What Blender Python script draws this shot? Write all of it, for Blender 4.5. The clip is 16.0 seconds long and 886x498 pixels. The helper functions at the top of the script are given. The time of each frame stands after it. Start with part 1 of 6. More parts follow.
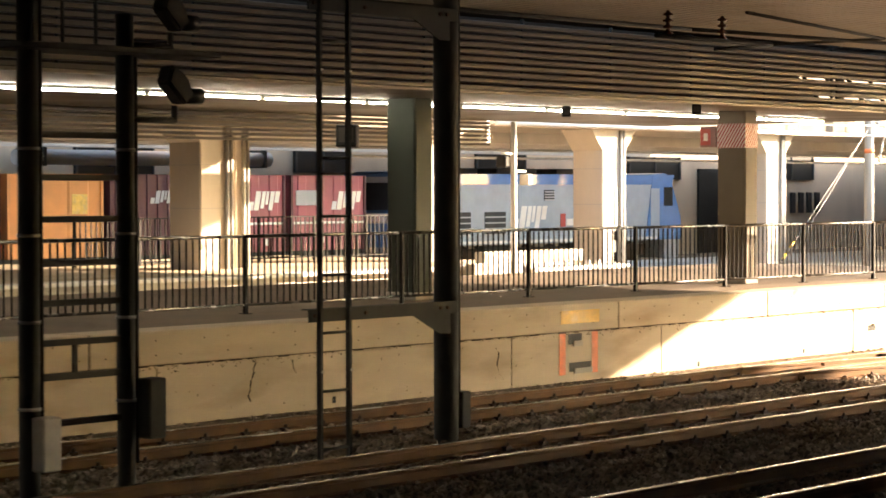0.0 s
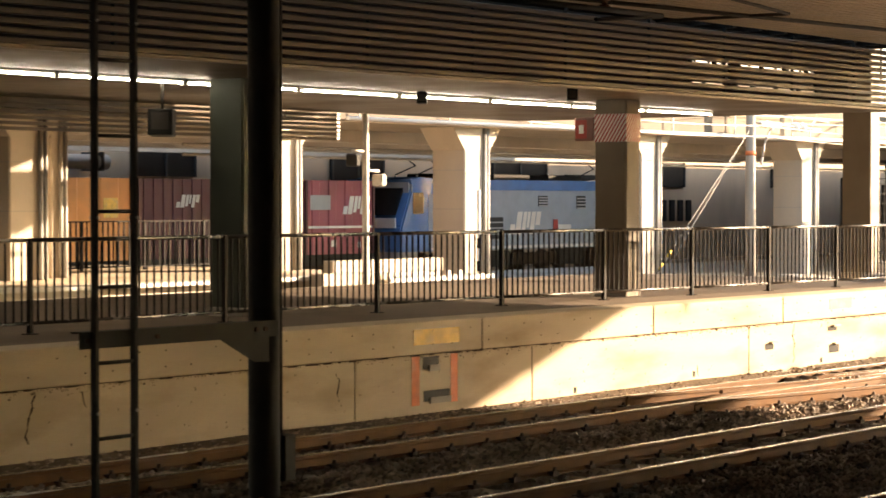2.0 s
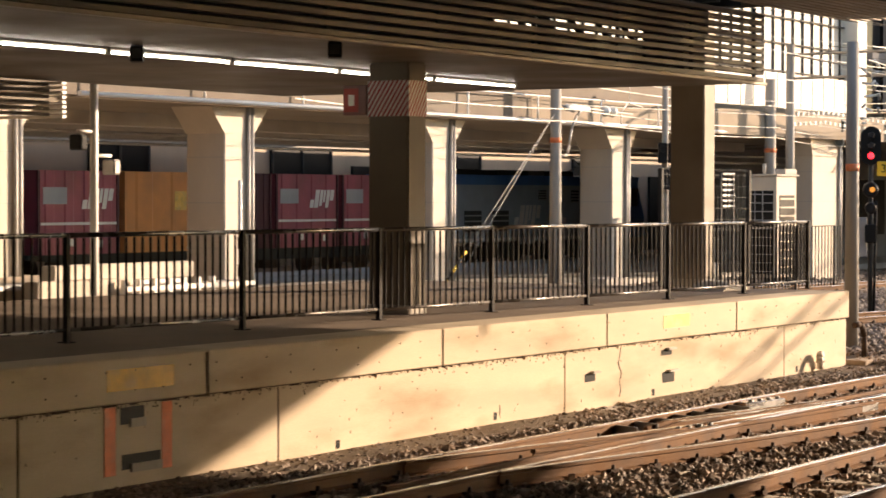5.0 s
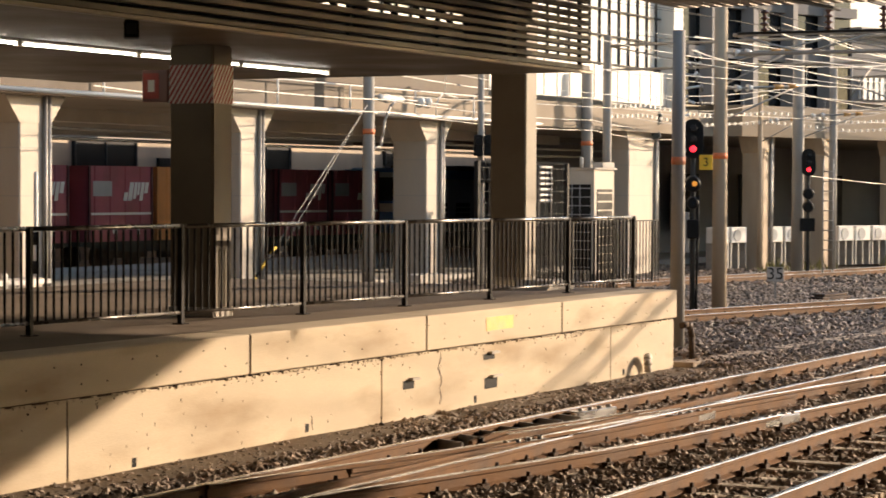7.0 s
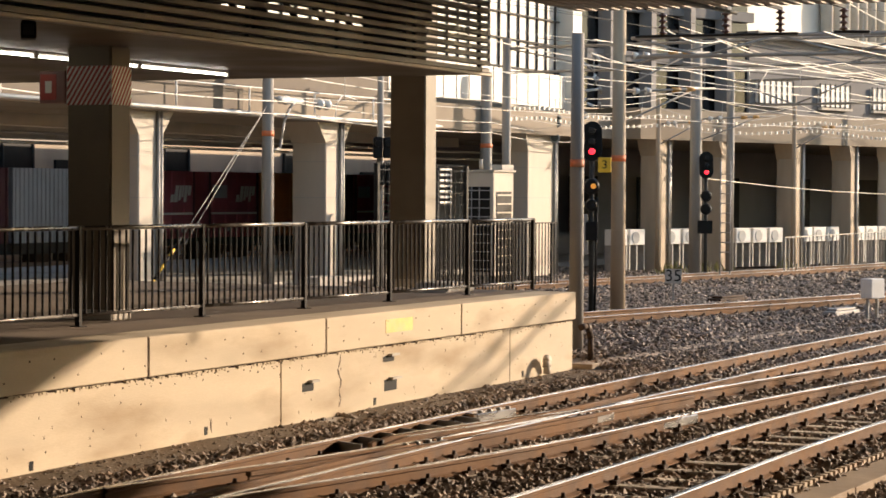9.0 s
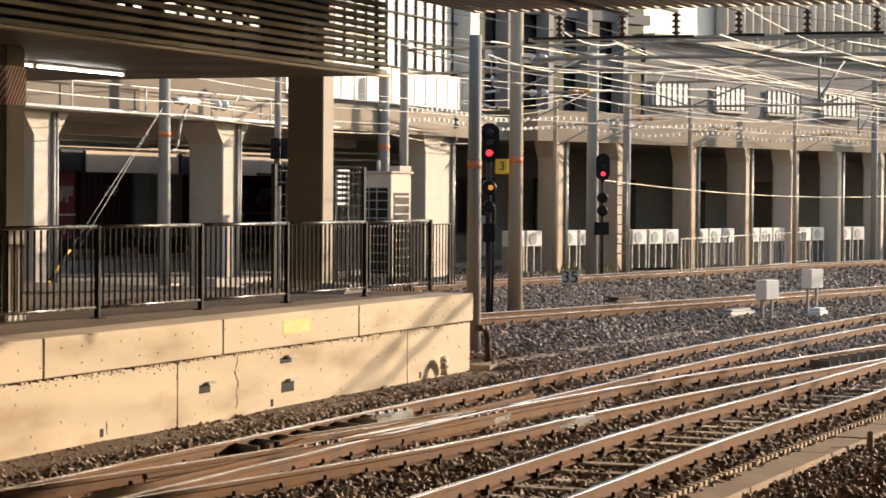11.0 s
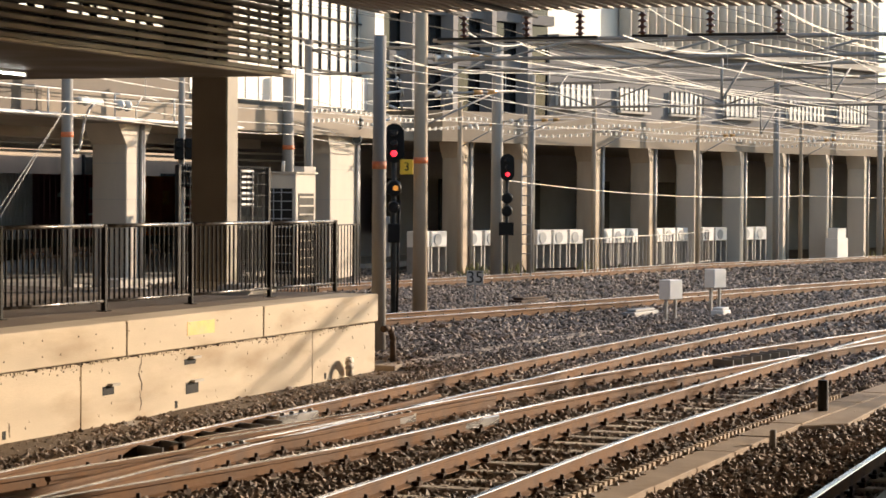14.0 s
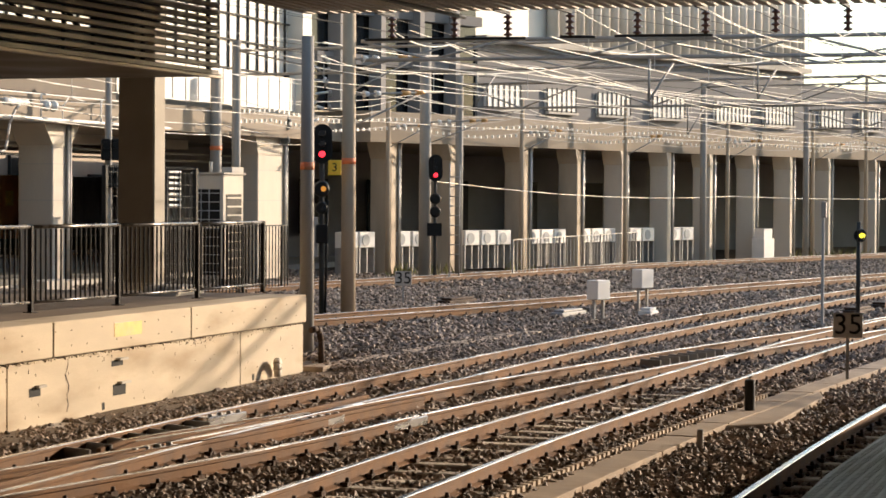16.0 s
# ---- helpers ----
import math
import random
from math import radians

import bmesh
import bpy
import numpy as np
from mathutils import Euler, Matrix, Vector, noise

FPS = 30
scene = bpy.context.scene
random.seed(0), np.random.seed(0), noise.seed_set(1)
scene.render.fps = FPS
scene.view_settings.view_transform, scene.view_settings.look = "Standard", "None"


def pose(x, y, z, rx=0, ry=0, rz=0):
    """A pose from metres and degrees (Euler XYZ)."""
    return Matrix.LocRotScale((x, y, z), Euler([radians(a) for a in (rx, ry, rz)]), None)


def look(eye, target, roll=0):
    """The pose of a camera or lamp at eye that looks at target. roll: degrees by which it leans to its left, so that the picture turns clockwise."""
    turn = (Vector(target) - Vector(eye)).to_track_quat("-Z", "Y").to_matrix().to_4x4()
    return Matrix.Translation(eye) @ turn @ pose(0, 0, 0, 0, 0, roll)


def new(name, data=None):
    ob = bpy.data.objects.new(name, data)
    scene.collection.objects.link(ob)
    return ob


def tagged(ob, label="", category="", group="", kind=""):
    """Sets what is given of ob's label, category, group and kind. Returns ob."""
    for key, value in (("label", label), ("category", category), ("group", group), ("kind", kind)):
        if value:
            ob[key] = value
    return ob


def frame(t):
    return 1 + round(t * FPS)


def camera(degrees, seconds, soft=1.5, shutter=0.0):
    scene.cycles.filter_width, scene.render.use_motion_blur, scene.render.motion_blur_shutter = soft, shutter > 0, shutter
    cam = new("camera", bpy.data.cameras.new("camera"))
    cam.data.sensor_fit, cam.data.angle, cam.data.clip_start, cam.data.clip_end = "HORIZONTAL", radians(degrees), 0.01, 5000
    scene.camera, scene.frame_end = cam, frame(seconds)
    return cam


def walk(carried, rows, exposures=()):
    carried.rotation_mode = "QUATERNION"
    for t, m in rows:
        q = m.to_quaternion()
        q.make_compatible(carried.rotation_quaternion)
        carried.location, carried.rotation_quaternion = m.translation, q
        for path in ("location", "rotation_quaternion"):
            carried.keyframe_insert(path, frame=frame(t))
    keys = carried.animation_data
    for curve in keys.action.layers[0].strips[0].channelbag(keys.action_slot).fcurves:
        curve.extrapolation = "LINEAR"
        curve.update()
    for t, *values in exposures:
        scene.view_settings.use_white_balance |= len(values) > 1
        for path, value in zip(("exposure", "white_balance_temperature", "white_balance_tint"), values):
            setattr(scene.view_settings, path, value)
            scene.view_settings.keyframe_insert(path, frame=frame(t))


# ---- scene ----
cam = camera(22.185, 16.0, 1.6, 0.5)
PATH = [
    (0, pose(-12.967, -8.371, 2.659, 88.499, 0.102, -49.567)),
    (0.5, pose(-11.867, -7.539, 2.611, 88.546, 0.056, -50.431)),
    (1, pose(-10.768, -6.733, 2.567, 88.570, 0.026, -51.257)),
    (1.5, pose(-9.684, -5.953, 2.520, 88.646, 0.005, -52.079)),
    (2, pose(-8.608, -5.210, 2.470, 88.771, -0.012, -53.009)),
    (2.5, pose(-7.465, -4.469, 2.445, 88.838, -0.011, -53.877)),
    (3, pose(-6.281, -3.706, 2.428, 88.860, -0.018, -54.685)),
    (3.5, pose(-5.065, -2.949, 2.415, 88.837, -0.020, -55.454)),
    (4, pose(-3.829, -2.229, 2.397, 88.787, -0.032, -56.327)),
    (5.2, pose(-1.300, -0.800, 2.420, 88.620, -0.140, -58.620)),
    (6.3, pose(0.000, 0.000, 2.430, 88.466, -0.270, -61.390)),
    (6.5, pose(0.000, 0.000, 2.430, 88.473, -0.280, -61.841)),
    (7, pose(0.000, 0.000, 2.430, 88.487, -0.269, -63.002)),
    (7.5, pose(0.000, 0.000, 2.430, 88.504, -0.303, -63.920)),
    (8, pose(0.000, 0.000, 2.430, 88.528, -0.272, -64.378)),
    (8.5, pose(0.000, 0.000, 2.430, 88.552, -0.297, -64.967)),
    (9, pose(0.000, 0.000, 2.430, 88.555, -0.327, -65.548)),
    (9.5, pose(0.000, 0.000, 2.430, 88.567, -0.374, -66.184)),
    (10, pose(0.000, 0.000, 2.430, 88.586, -0.401, -66.866)),
    (12.5, pose(0.000, 0.000, 2.430, 88.618, -0.391, -69.592)),
    (13, pose(0.000, 0.000, 2.430, 88.630, -0.362, -69.903)),
    (13.5, pose(0.000, 0.000, 2.430, 88.633, -0.330, -70.182)),
    (14, pose(0.000, 0.000, 2.430, 88.634, -0.377, -70.558)),
    (14.5, pose(0.000, 0.000, 2.430, 88.660, -0.430, -70.968)),
    (15, pose(0.000, 0.000, 2.430, 88.668, -0.481, -71.455)),
    (15.5, pose(0.000, 0.000, 2.430, 88.650, -0.400, -71.958)),
    (16, pose(0.000, 0.000, 2.430, 88.663, -0.355, -72.379)),
]
# Sun behind the far end of the yard on the camera's side of the tracks, low and warm.
SUN_TO = Vector((0.809, -0.588, 0.262)).normalized()
world = bpy.data.worlds.new("sky")
scene.world = world
world.use_nodes = True
wn = world.node_tree.nodes
sky = wn.new("ShaderNodeTexSky")
sky.sky_type = "NISHITA"
sky.sun_disc = False
sky.sun_elevation = math.asin(SUN_TO.z)
sky.sun_rotation = math.atan2(SUN_TO.x, SUN_TO.y)
sky.air_density, sky.dust_density = 1.0, 0.7
wn["Background"].inputs["Strength"].default_value = 0.15
world.node_tree.links.new(sky.outputs["Color"], wn["Background"].inputs["Color"])
sun = new("sun", bpy.data.lights.new("sun", "SUN"))
sun.data.energy, sun.data.angle, sun.data.color = 4.2, radians(0.6), (1.0, 0.80, 0.61)
sun.matrix_basis = look(SUN_TO * 60, (0, 0, 0))
scene.view_settings.exposure = 0.0


# ---- materials ----
def mat(name, colour, rough=0.7, metal=0.0, scale=6.0, vary=0.25, bump=0.15, stain=None, amount=0.35, stain_scale=0.9, fine=60.0, island=0.0, coat=0.0, stretch=(1, 1, 1), spec=0.5):
    """A surface with grain at two scales, stains in a second colour, and fine relief."""
    m = bpy.data.materials.new(name)
    m.use_nodes = True
    n, l = m.node_tree.nodes, m.node_tree.links
    b = n["Principled BSDF"]
    b.inputs["Roughness"].default_value, b.inputs["Metallic"].default_value = rough, metal
    b.inputs["Coat Weight"].default_value = coat
    b.inputs["Specular IOR Level"].default_value = spec
    co = n.new("ShaderNodeTexCoord")
    mp = n.new("ShaderNodeMapping")
    mp.inputs["Scale"].default_value = stretch
    l.new(co.outputs["Object"], mp.inputs["Vector"])

    def tex(s, detail):
        t = n.new("ShaderNodeTexNoise")
        t.inputs["Scale"].default_value, t.inputs["Detail"].default_value = s, detail
        l.new(mp.outputs["Vector"], t.inputs["Vector"])
        return t.outputs["Fac"]

    def mix(kind, fac, a, c):
        x = n.new("ShaderNodeMix")
        x.data_type, x.blend_type = "RGBA", kind
        for sock, v in ((x.inputs[0], fac), (x.inputs[6], a), (x.inputs[7], c)):
            if isinstance(v, (int, float)):
                sock.default_value = v
            elif isinstance(v, tuple):
                sock.default_value = (*v, 1.0)
            else:
                l.new(v, sock)
        return x.outputs[2]

    def ramp(fac, lo, hi, a=0.0, c=1.0):
        r = n.new("ShaderNodeMapRange")
        r.inputs[1].default_value, r.inputs[2].default_value, r.inputs[3].default_value, r.inputs[4].default_value = lo, hi, a, c
        l.new(fac, r.inputs[0])
        return r.outputs[0]

    big, small = tex(scale, 4.0), tex(fine, 3.0)
    dark = tuple(c * (1 - vary) for c in colour)
    light = tuple(min(1.0, c * (1 + vary * 0.6)) for c in colour)
    col = mix("MIX", ramp(big, 0.3, 0.7), dark, light)
    col = mix("MIX", ramp(small, 0.35, 0.75, 0.0, 0.35), col, dark)
    if stain:
        col = mix("MIX", ramp(tex(stain_scale, 6.0), 0.5, 0.72, 0.0, amount), col, stain)
    if island:
        g = n.new("ShaderNodeNewGeometry")
        o = n.new("ShaderNodeObjectInfo")
        a = n.new("ShaderNodeMath")
        a.operation = "ADD"
        l.new(g.outputs["Random Per Island"], a.inputs[0])
        l.new(o.outputs["Random"], a.inputs[1])
        f = n.new("ShaderNodeMath")
        f.operation = "FRACT"
        l.new(a.outputs[0], f.inputs[0])
        hv = n.new("ShaderNodeHueSaturation")
        l.new(ramp(f.outputs[0], 0, 1, 1 - island, 1 + island), hv.inputs["Value"])
        l.new(col, hv.inputs["Color"])
        col = hv.outputs["Color"]
    l.new(col, b.inputs["Base Color"])
    l.new(ramp(big, 0.3, 0.7, max(0.05, rough - 0.1), min(1, rough + 0.1)), b.inputs["Roughness"])
    if bump:
        bp = n.new("ShaderNodeBump")
        bp.inputs["Strength"].default_value, bp.inputs["Distance"].default_value = bump, 0.02
        l.new(small, bp.inputs["Height"])
        l.new(bp.outputs["Normal"], b.inputs["Normal"])
    return m


def glow(name, colour, strength):
    m = bpy.data.materials.new(name)
    m.use_nodes = True
    b = m.node_tree.nodes["Principled BSDF"]
    b.inputs["Base Color"].default_value = (*colour, 1)
    b.inputs["Emission Color"].default_value = (*colour, 1)
    b.inputs["Emission Strength"].default_value = strength
    return m


CONCRETE = mat("concrete_wall", (0.57, 0.475, 0.345), 0.85, scale=1.6, vary=0.14, bump=0.1, stain=(0.27, 0.18, 0.10), amount=0.6, stain_scale=1.3, fine=45, stretch=(0.45, 1, 1.5), spec=0.2)
CONCRETE_GREY = mat("concrete_grey", (0.48, 0.44, 0.38), 0.85, scale=0.7, vary=0.2, bump=0.3, stain=(0.2, 0.17, 0.13), amount=0.5, stain_scale=0.5, fine=20, stretch=(1, 1, 0.35))
CONCRETE_PALE = mat("concrete_pale", (0.55, 0.48, 0.385), 0.8, scale=0.8, vary=0.14, bump=0.2, stain=(0.3, 0.24, 0.17), amount=0.4, stain_scale=0.6, fine=20, stretch=(1, 1, 0.3))
FLOOR = mat("platform_paving", (0.20, 0.155, 0.115), 0.8, scale=1.2, vary=0.22, bump=0.3, stain=(0.14, 0.11, 0.08), amount=0.5, fine=40, spec=0.2)
BALLAST = mat("ballast", (0.17, 0.135, 0.10), 0.9, scale=0.8, vary=0.3, bump=1.0, stain=(0.17, 0.10, 0.05), amount=0.5, stain_scale=0.35, fine=22, spec=0.1)
STONE = mat("ballast_stone", (0.30, 0.24, 0.19), 0.7, scale=2.0, vary=0.3, bump=0.3, stain=(0.20, 0.12, 0.06), amount=0.5, stain_scale=0.5, fine=80, island=0.65, spec=0.25)
RUST = mat("rail_rust", (0.17, 0.09, 0.041), 0.75, 0.1, scale=3, vary=0.3, bump=0.3, stain=(0.06, 0.04, 0.03), amount=0.6, stain_scale=1.6, spec=0.2)
STEEL = mat("rail_steel", (0.62, 0.60, 0.57), 0.22, 1.0, scale=4, vary=0.12, bump=0.05, stretch=(0.2, 1, 1))
# base colour is paled to hold the sun glint on the sleepers
SLEEPER = mat("sleeper", (0.64, 0.56, 0.46), 0.85, scale=3, vary=0.3, bump=0.5, stain=(0.08, 0.06, 0.04), amount=0.6, island=0.25, stretch=(1, 0.4, 1), spec=0.3)
CLIP = mat("rail_clip", (0.07, 0.045, 0.03), 0.7, 0.4, scale=8, vary=0.4, spec=0.2)
DARK_STEEL = mat("dark_steel", (0.050, 0.050, 0.047), 0.7, 0.0, scale=3, vary=0.3, bump=0.1, stain=(0.09, 0.06, 0.04), amount=0.3, spec=0.15)
HANDRAIL = mat("worn_handrail", (0.19, 0.17, 0.15), 0.26, 0.55, scale=5, vary=0.2, bump=0.03)
# dark brown that stands for shade on the parapet and deck edge
SHADE_BROWN = mat("shade_brown", (0.15, 0.12, 0.09), 0.7, scale=0.8, vary=0.2, bump=0.1, stain=(0.08, 0.065, 0.05), amount=0.4, spec=0.2)
RAILING = mat("railing_paint", (0.012, 0.009, 0.007), 0.55, 0.0, scale=5, vary=0.2, bump=0.03, spec=0.12)
GALV = mat("galvanised_steel", (0.34, 0.325, 0.30), 0.5, 0.25, scale=5, vary=0.2, bump=0.08, stain=(0.25, 0.2, 0.15), amount=0.3)
POLE_GREY = mat("pole_concrete", (0.30, 0.275, 0.24), 0.75, scale=2, vary=0.2, bump=0.15, stain=(0.22, 0.14, 0.08), amount=0.4, stain_scale=1.2, stretch=(1, 1, 0.2))
POLE_RUSTY = mat("pole_stained", (0.42, 0.33, 0.23), 0.8, scale=2, vary=0.25, bump=0.2, stain=(0.25, 0.13, 0.06), amount=0.6, stain_scale=1.0, stretch=(1, 1, 0.2))
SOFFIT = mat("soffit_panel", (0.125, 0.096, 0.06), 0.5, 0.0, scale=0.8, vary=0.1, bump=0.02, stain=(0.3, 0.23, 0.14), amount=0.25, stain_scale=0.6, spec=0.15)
# darker copy of the ceiling slat colour, with the louvre's shade in it
SLAT_SHADED = mat("louvre_slat", (0.105, 0.089, 0.072), 0.5, 0.1, scale=2, vary=0.18, bump=0.05, stain=(0.2, 0.155, 0.10), amount=0.4, spec=0.2)
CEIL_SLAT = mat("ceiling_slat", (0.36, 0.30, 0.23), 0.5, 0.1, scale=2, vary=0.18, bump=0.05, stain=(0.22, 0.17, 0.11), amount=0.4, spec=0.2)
TRIM = mat("pale_trim", (0.36, 0.31, 0.24), 0.5, 0.1, scale=2, vary=0.15, bump=0.05, spec=0.2)
# near-black colour that stands for the shade of the roof void
VOID_SHADE = mat("roof_void_shade", (0.035, 0.03, 0.025), 0.9, scale=1, vary=0.3, spec=0.1)
PILLAR_DARK = mat("pillar_paint", (0.34, 0.295, 0.23), 0.6, scale=1.2, vary=0.15, bump=0.1, stain=(0.2, 0.16, 0.11), amount=0.3, spec=0.2)
# darker copy of the pillar paint: the near face's shade put into the colour
PILLAR_SHADED = mat("pillar_shaded", (0.19, 0.155, 0.11), 0.6, scale=1.2, vary=0.15, bump=0.1, stain=(0.12, 0.095, 0.07), amount=0.35, spec=0.2)
# near-white base holds the wires' sun glint; the dark stain is weathering
WIRE = mat("weathered_glint_wire", (0.74, 0.71, 0.66), 0.35, 0.1, scale=3, vary=0.3, bump=0.05, stain=(0.12, 0.09, 0.07), amount=0.5)
PILLAR_GREEN = mat("pillar_green", (0.075, 0.085, 0.065), 0.6, scale=1.2, vary=0.2, bump=0.1, spec=0.2)
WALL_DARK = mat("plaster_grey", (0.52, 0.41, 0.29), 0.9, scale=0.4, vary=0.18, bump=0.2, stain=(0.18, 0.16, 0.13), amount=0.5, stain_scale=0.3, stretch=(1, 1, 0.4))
ARCADE_GREY = mat("arcade_render", (0.25, 0.24, 0.235), 0.9, scale=0.4, vary=0.2, bump=0.1, stain=(0.12, 0.11, 0.10), amount=0.4, stain_scale=0.3)
WALL_SHADE = mat("blocker_wall", (0.16, 0.14, 0.12), 0.9, scale=0.4, vary=0.2)
BLACK = mat("black_paint", (0.015, 0.014, 0.013), 0.5, scale=4, vary=0.3, bump=0.05, spec=0.12)
WHITE = mat("white_paint", (0.78, 0.75, 0.69), 0.5, scale=2, vary=0.08, bump=0.05, stain=(0.45, 0.36, 0.26), amount=0.25)
WHITE_PANEL = mat("white_sheet", (0.68, 0.64, 0.58), 0.5, scale=0.7, vary=0.1, bump=0.05, stain=(0.5, 0.42, 0.3), amount=0.25)
ORANGE = mat("orange_paint", (0.75, 0.20, 0.07), 0.6, scale=6, vary=0.25, bump=0.1, stain=(0.5, 0.36, 0.25), amount=0.5, stain_scale=5)
YELLOW = mat("yellow_paint", (0.75, 0.47, 0.10), 0.6, scale=6, vary=0.25, bump=0.1, stain=(0.55, 0.42, 0.25), amount=0.6, stain_scale=4)
YELLOW_BRIGHT = mat("yellow_sign", (0.85, 0.52, 0.03), 0.5, scale=6, vary=0.1, bump=0.0)
RED = mat("red_paint", (0.42, 0.055, 0.04), 0.55, scale=4, vary=0.15, bump=0.05)
BROWN = mat("brown_sign", (0.22, 0.10, 0.08), 0.5, scale=4, vary=0.15, bump=0.0)
MAROON = mat("container_maroon", (0.36, 0.085, 0.105), 0.5, scale=1.2, vary=0.2, bump=0.05, stain=(0.12, 0.06, 0.05), amount=0.4)
MAROON_DARK = mat("container_dark", (0.075, 0.016, 0.02), 0.6, scale=1.2, vary=0.2, bump=0.05)
CONT_ORANGE = mat("container_orange", (0.66, 0.27, 0.075), 0.6, scale=1.2, vary=0.15, bump=0.05, stain=(0.3, 0.15, 0.06), amount=0.4)
CONT_GREY = mat("container_grey", (0.40, 0.40, 0.39), 0.6, scale=1.2, vary=0.15, bump=0.05)
LOCO_BLUE = mat("loco_blue", (0.06, 0.18, 0.42), 0.4, scale=2, vary=0.15, bump=0.03, coat=0.3)
LOCO_GREY = mat("loco_grey", (0.32, 0.37, 0.42), 0.45, scale=2, vary=0.12, bump=0.03)
# concrete darkened to put the shade on the deck front into its colour
DECK = mat("deck_concrete_shaded", (0.33, 0.275, 0.21), 0.85, scale=0.5, vary=0.18, bump=0.2, stain=(0.18, 0.14, 0.10), amount=0.5, stain_scale=0.5, fine=20, spec=0.2)
# grey is lowered so the facade's shadow sits in the base colour
FACADE = mat("facade_shaded", (0.19, 0.185, 0.185), 0.9, scale=0.3, vary=0.2, bump=0.2, stain=(0.12, 0.11, 0.10), amount=0.5, stain_scale=0.25, stretch=(1, 1, 0.4))
GLASS_DARK = mat("dark_glass", (0.02, 0.022, 0.025), 0.08, scale=1, vary=0.2, bump=0.0)
TACTILE = mat("platform_edge", (0.50, 0.48, 0.44), 0.42, scale=3, vary=0.2, bump=0.3)
TROUGH_LID = mat("trough_concrete", (0.40, 0.315, 0.23), 0.85, scale=2.0, vary=0.2, bump=0.2, stain=(0.18, 0.13, 0.09), amount=0.5, spec=0.2)
SIGN_PALE = mat("sign_board", (0.52, 0.48, 0.42), 0.6, scale=5, vary=0.15, bump=0.05, stain=(0.3, 0.22, 0.15), amount=0.4, stain_scale=4)
GRASS = mat("dry_grass", (0.22, 0.19, 0.06), 0.8, scale=4, vary=0.4, bump=0.0, island=0.4)
INS_TAN = mat("insulator_tan", (0.62, 0.33, 0.10), 0.3, scale=3, vary=0.2, bump=0.0, coat=0.3)
LINED = mat("insulator", (0.16, 0.075, 0.05), 0.25, scale=3, vary=0.2, bump=0.0, coat=0.4)
INS_WHITE = mat("insulator_white", (0.7, 0.68, 0.63), 0.25, scale=3, vary=0.1, bump=0.0, coat=0.3)
TUBE = glow("lit_tube", (1.0, 0.97, 0.86), 6.5)
SIGNAL_RED = glow("signal_red", (1.0, 0.02, 0.035), 1.8)
SIGNAL_YELLOW = glow("signal_yellow", (0.95, 0.80, 0.05), 1.2)
SIGNAL_AMBER = glow("signal_amber", (0.9, 0.35, 0.05), 0.3)


# ---- mesh helpers ----
def box(bm, x0, x1, y0, y1, z0, z1, m=None):
    vs = [bm.verts.new((x, y, z)) for z in (z0, z1) for x, y in ((x0, y0), (x1, y0), (x1, y1), (x0, y1))]
    if m is not None:
        for v in vs:
            v.co = m @ v.co
    for f in ((3, 2, 1, 0), (4, 5, 6, 7), (0, 1, 5, 4), (1, 2, 6, 5), (2, 3, 7, 6), (3, 0, 4, 7)):
        bm.faces.new([vs[i] for i in f])
    return vs


def tube(bm, a, b, r0, r1=None, seg=10, cap=True):
    """A round bar from a to b."""
    a, b = Vector(a), Vector(b)
    r1 = r0 if r1 is None else r1
    q = (b - a).to_track_quat("Z", "Y").to_matrix()
    rings = []
    for p, r in ((a, r0), (b, r1)):
        rings.append([bm.verts.new(p + q @ Vector((r * math.cos(i * math.tau / seg), r * math.sin(i * math.tau / seg), 0))) for i in range(seg)])
    for i in range(seg):
        f = bm.faces.new((rings[0][i], rings[0][(i + 1) % seg], rings[1][(i + 1) % seg], rings[1][i]))
        f.smooth = True
    if cap:
        bm.faces.new(rings[0][::-1])
        bm.faces.new(rings[1])


def lathe(bm, profile, at=(0, 0, 0), seg=14, axis="Z"):
    """Turn rows of (radius, height) round an axis."""
    rings = []
    for r, h in profile:
        ring = []
        for i in range(seg):
            c, s = r * math.cos(i * math.tau / seg), r * math.sin(i * math.tau / seg)
            v = Vector((c, s, h)) if axis == "Z" else Vector((h, c, s)) if axis == "X" else Vector((c, h, s))
            ring.append(bm.verts.new(v + Vector(at)))
        rings.append(ring)
    for a, b in zip(rings, rings[1:]):
        for i in range(seg):
            f = bm.faces.new((a[i], a[(i + 1) % seg], b[(i + 1) % seg], b[i]))
            f.smooth = True
    bm.faces.new(rings[0][::-1])
    bm.faces.new(rings[-1])


def prism(bm, outline, a, b, axis="y"):
    """An outline of 2D points drawn out from a to b along an axis."""
    def at(u, v, w):
        return (u, w, v) if axis == "y" else (w, u, v) if axis == "x" else (u, v, w)
    A, B = [bm.verts.new(at(u, v, a)) for u, v in outline], [bm.verts.new(at(u, v, b)) for u, v in outline]
    n = len(outline)
    for i in range(n):
        bm.faces.new((A[i], A[(i + 1) % n], B[(i + 1) % n], B[i]))
    bm.faces.new(A[::-1])
    bm.faces.new(B)


def bevelled(bm, w=0.01, seg=1):
    bmesh.ops.bevel(bm, geom=bm.edges[:], offset=w, segments=seg, affect="EDGES", clamp_overlap=True)


def mesh(name, bm, material):
    bmesh.ops.recalc_face_normals(bm, faces=bm.faces[:])
    me = bpy.data.meshes.new(name)
    bm.to_mesh(me)
    bm.free()
    me.materials.append(material)
    return me


def part(name, bm, material, parent=None, label=""):
    """One mesh object, under a thing where a parent is given."""
    ob = new(name, mesh(name, bm, material))
    if parent is not None:
        ob.parent = parent
    return tagged(ob, label)


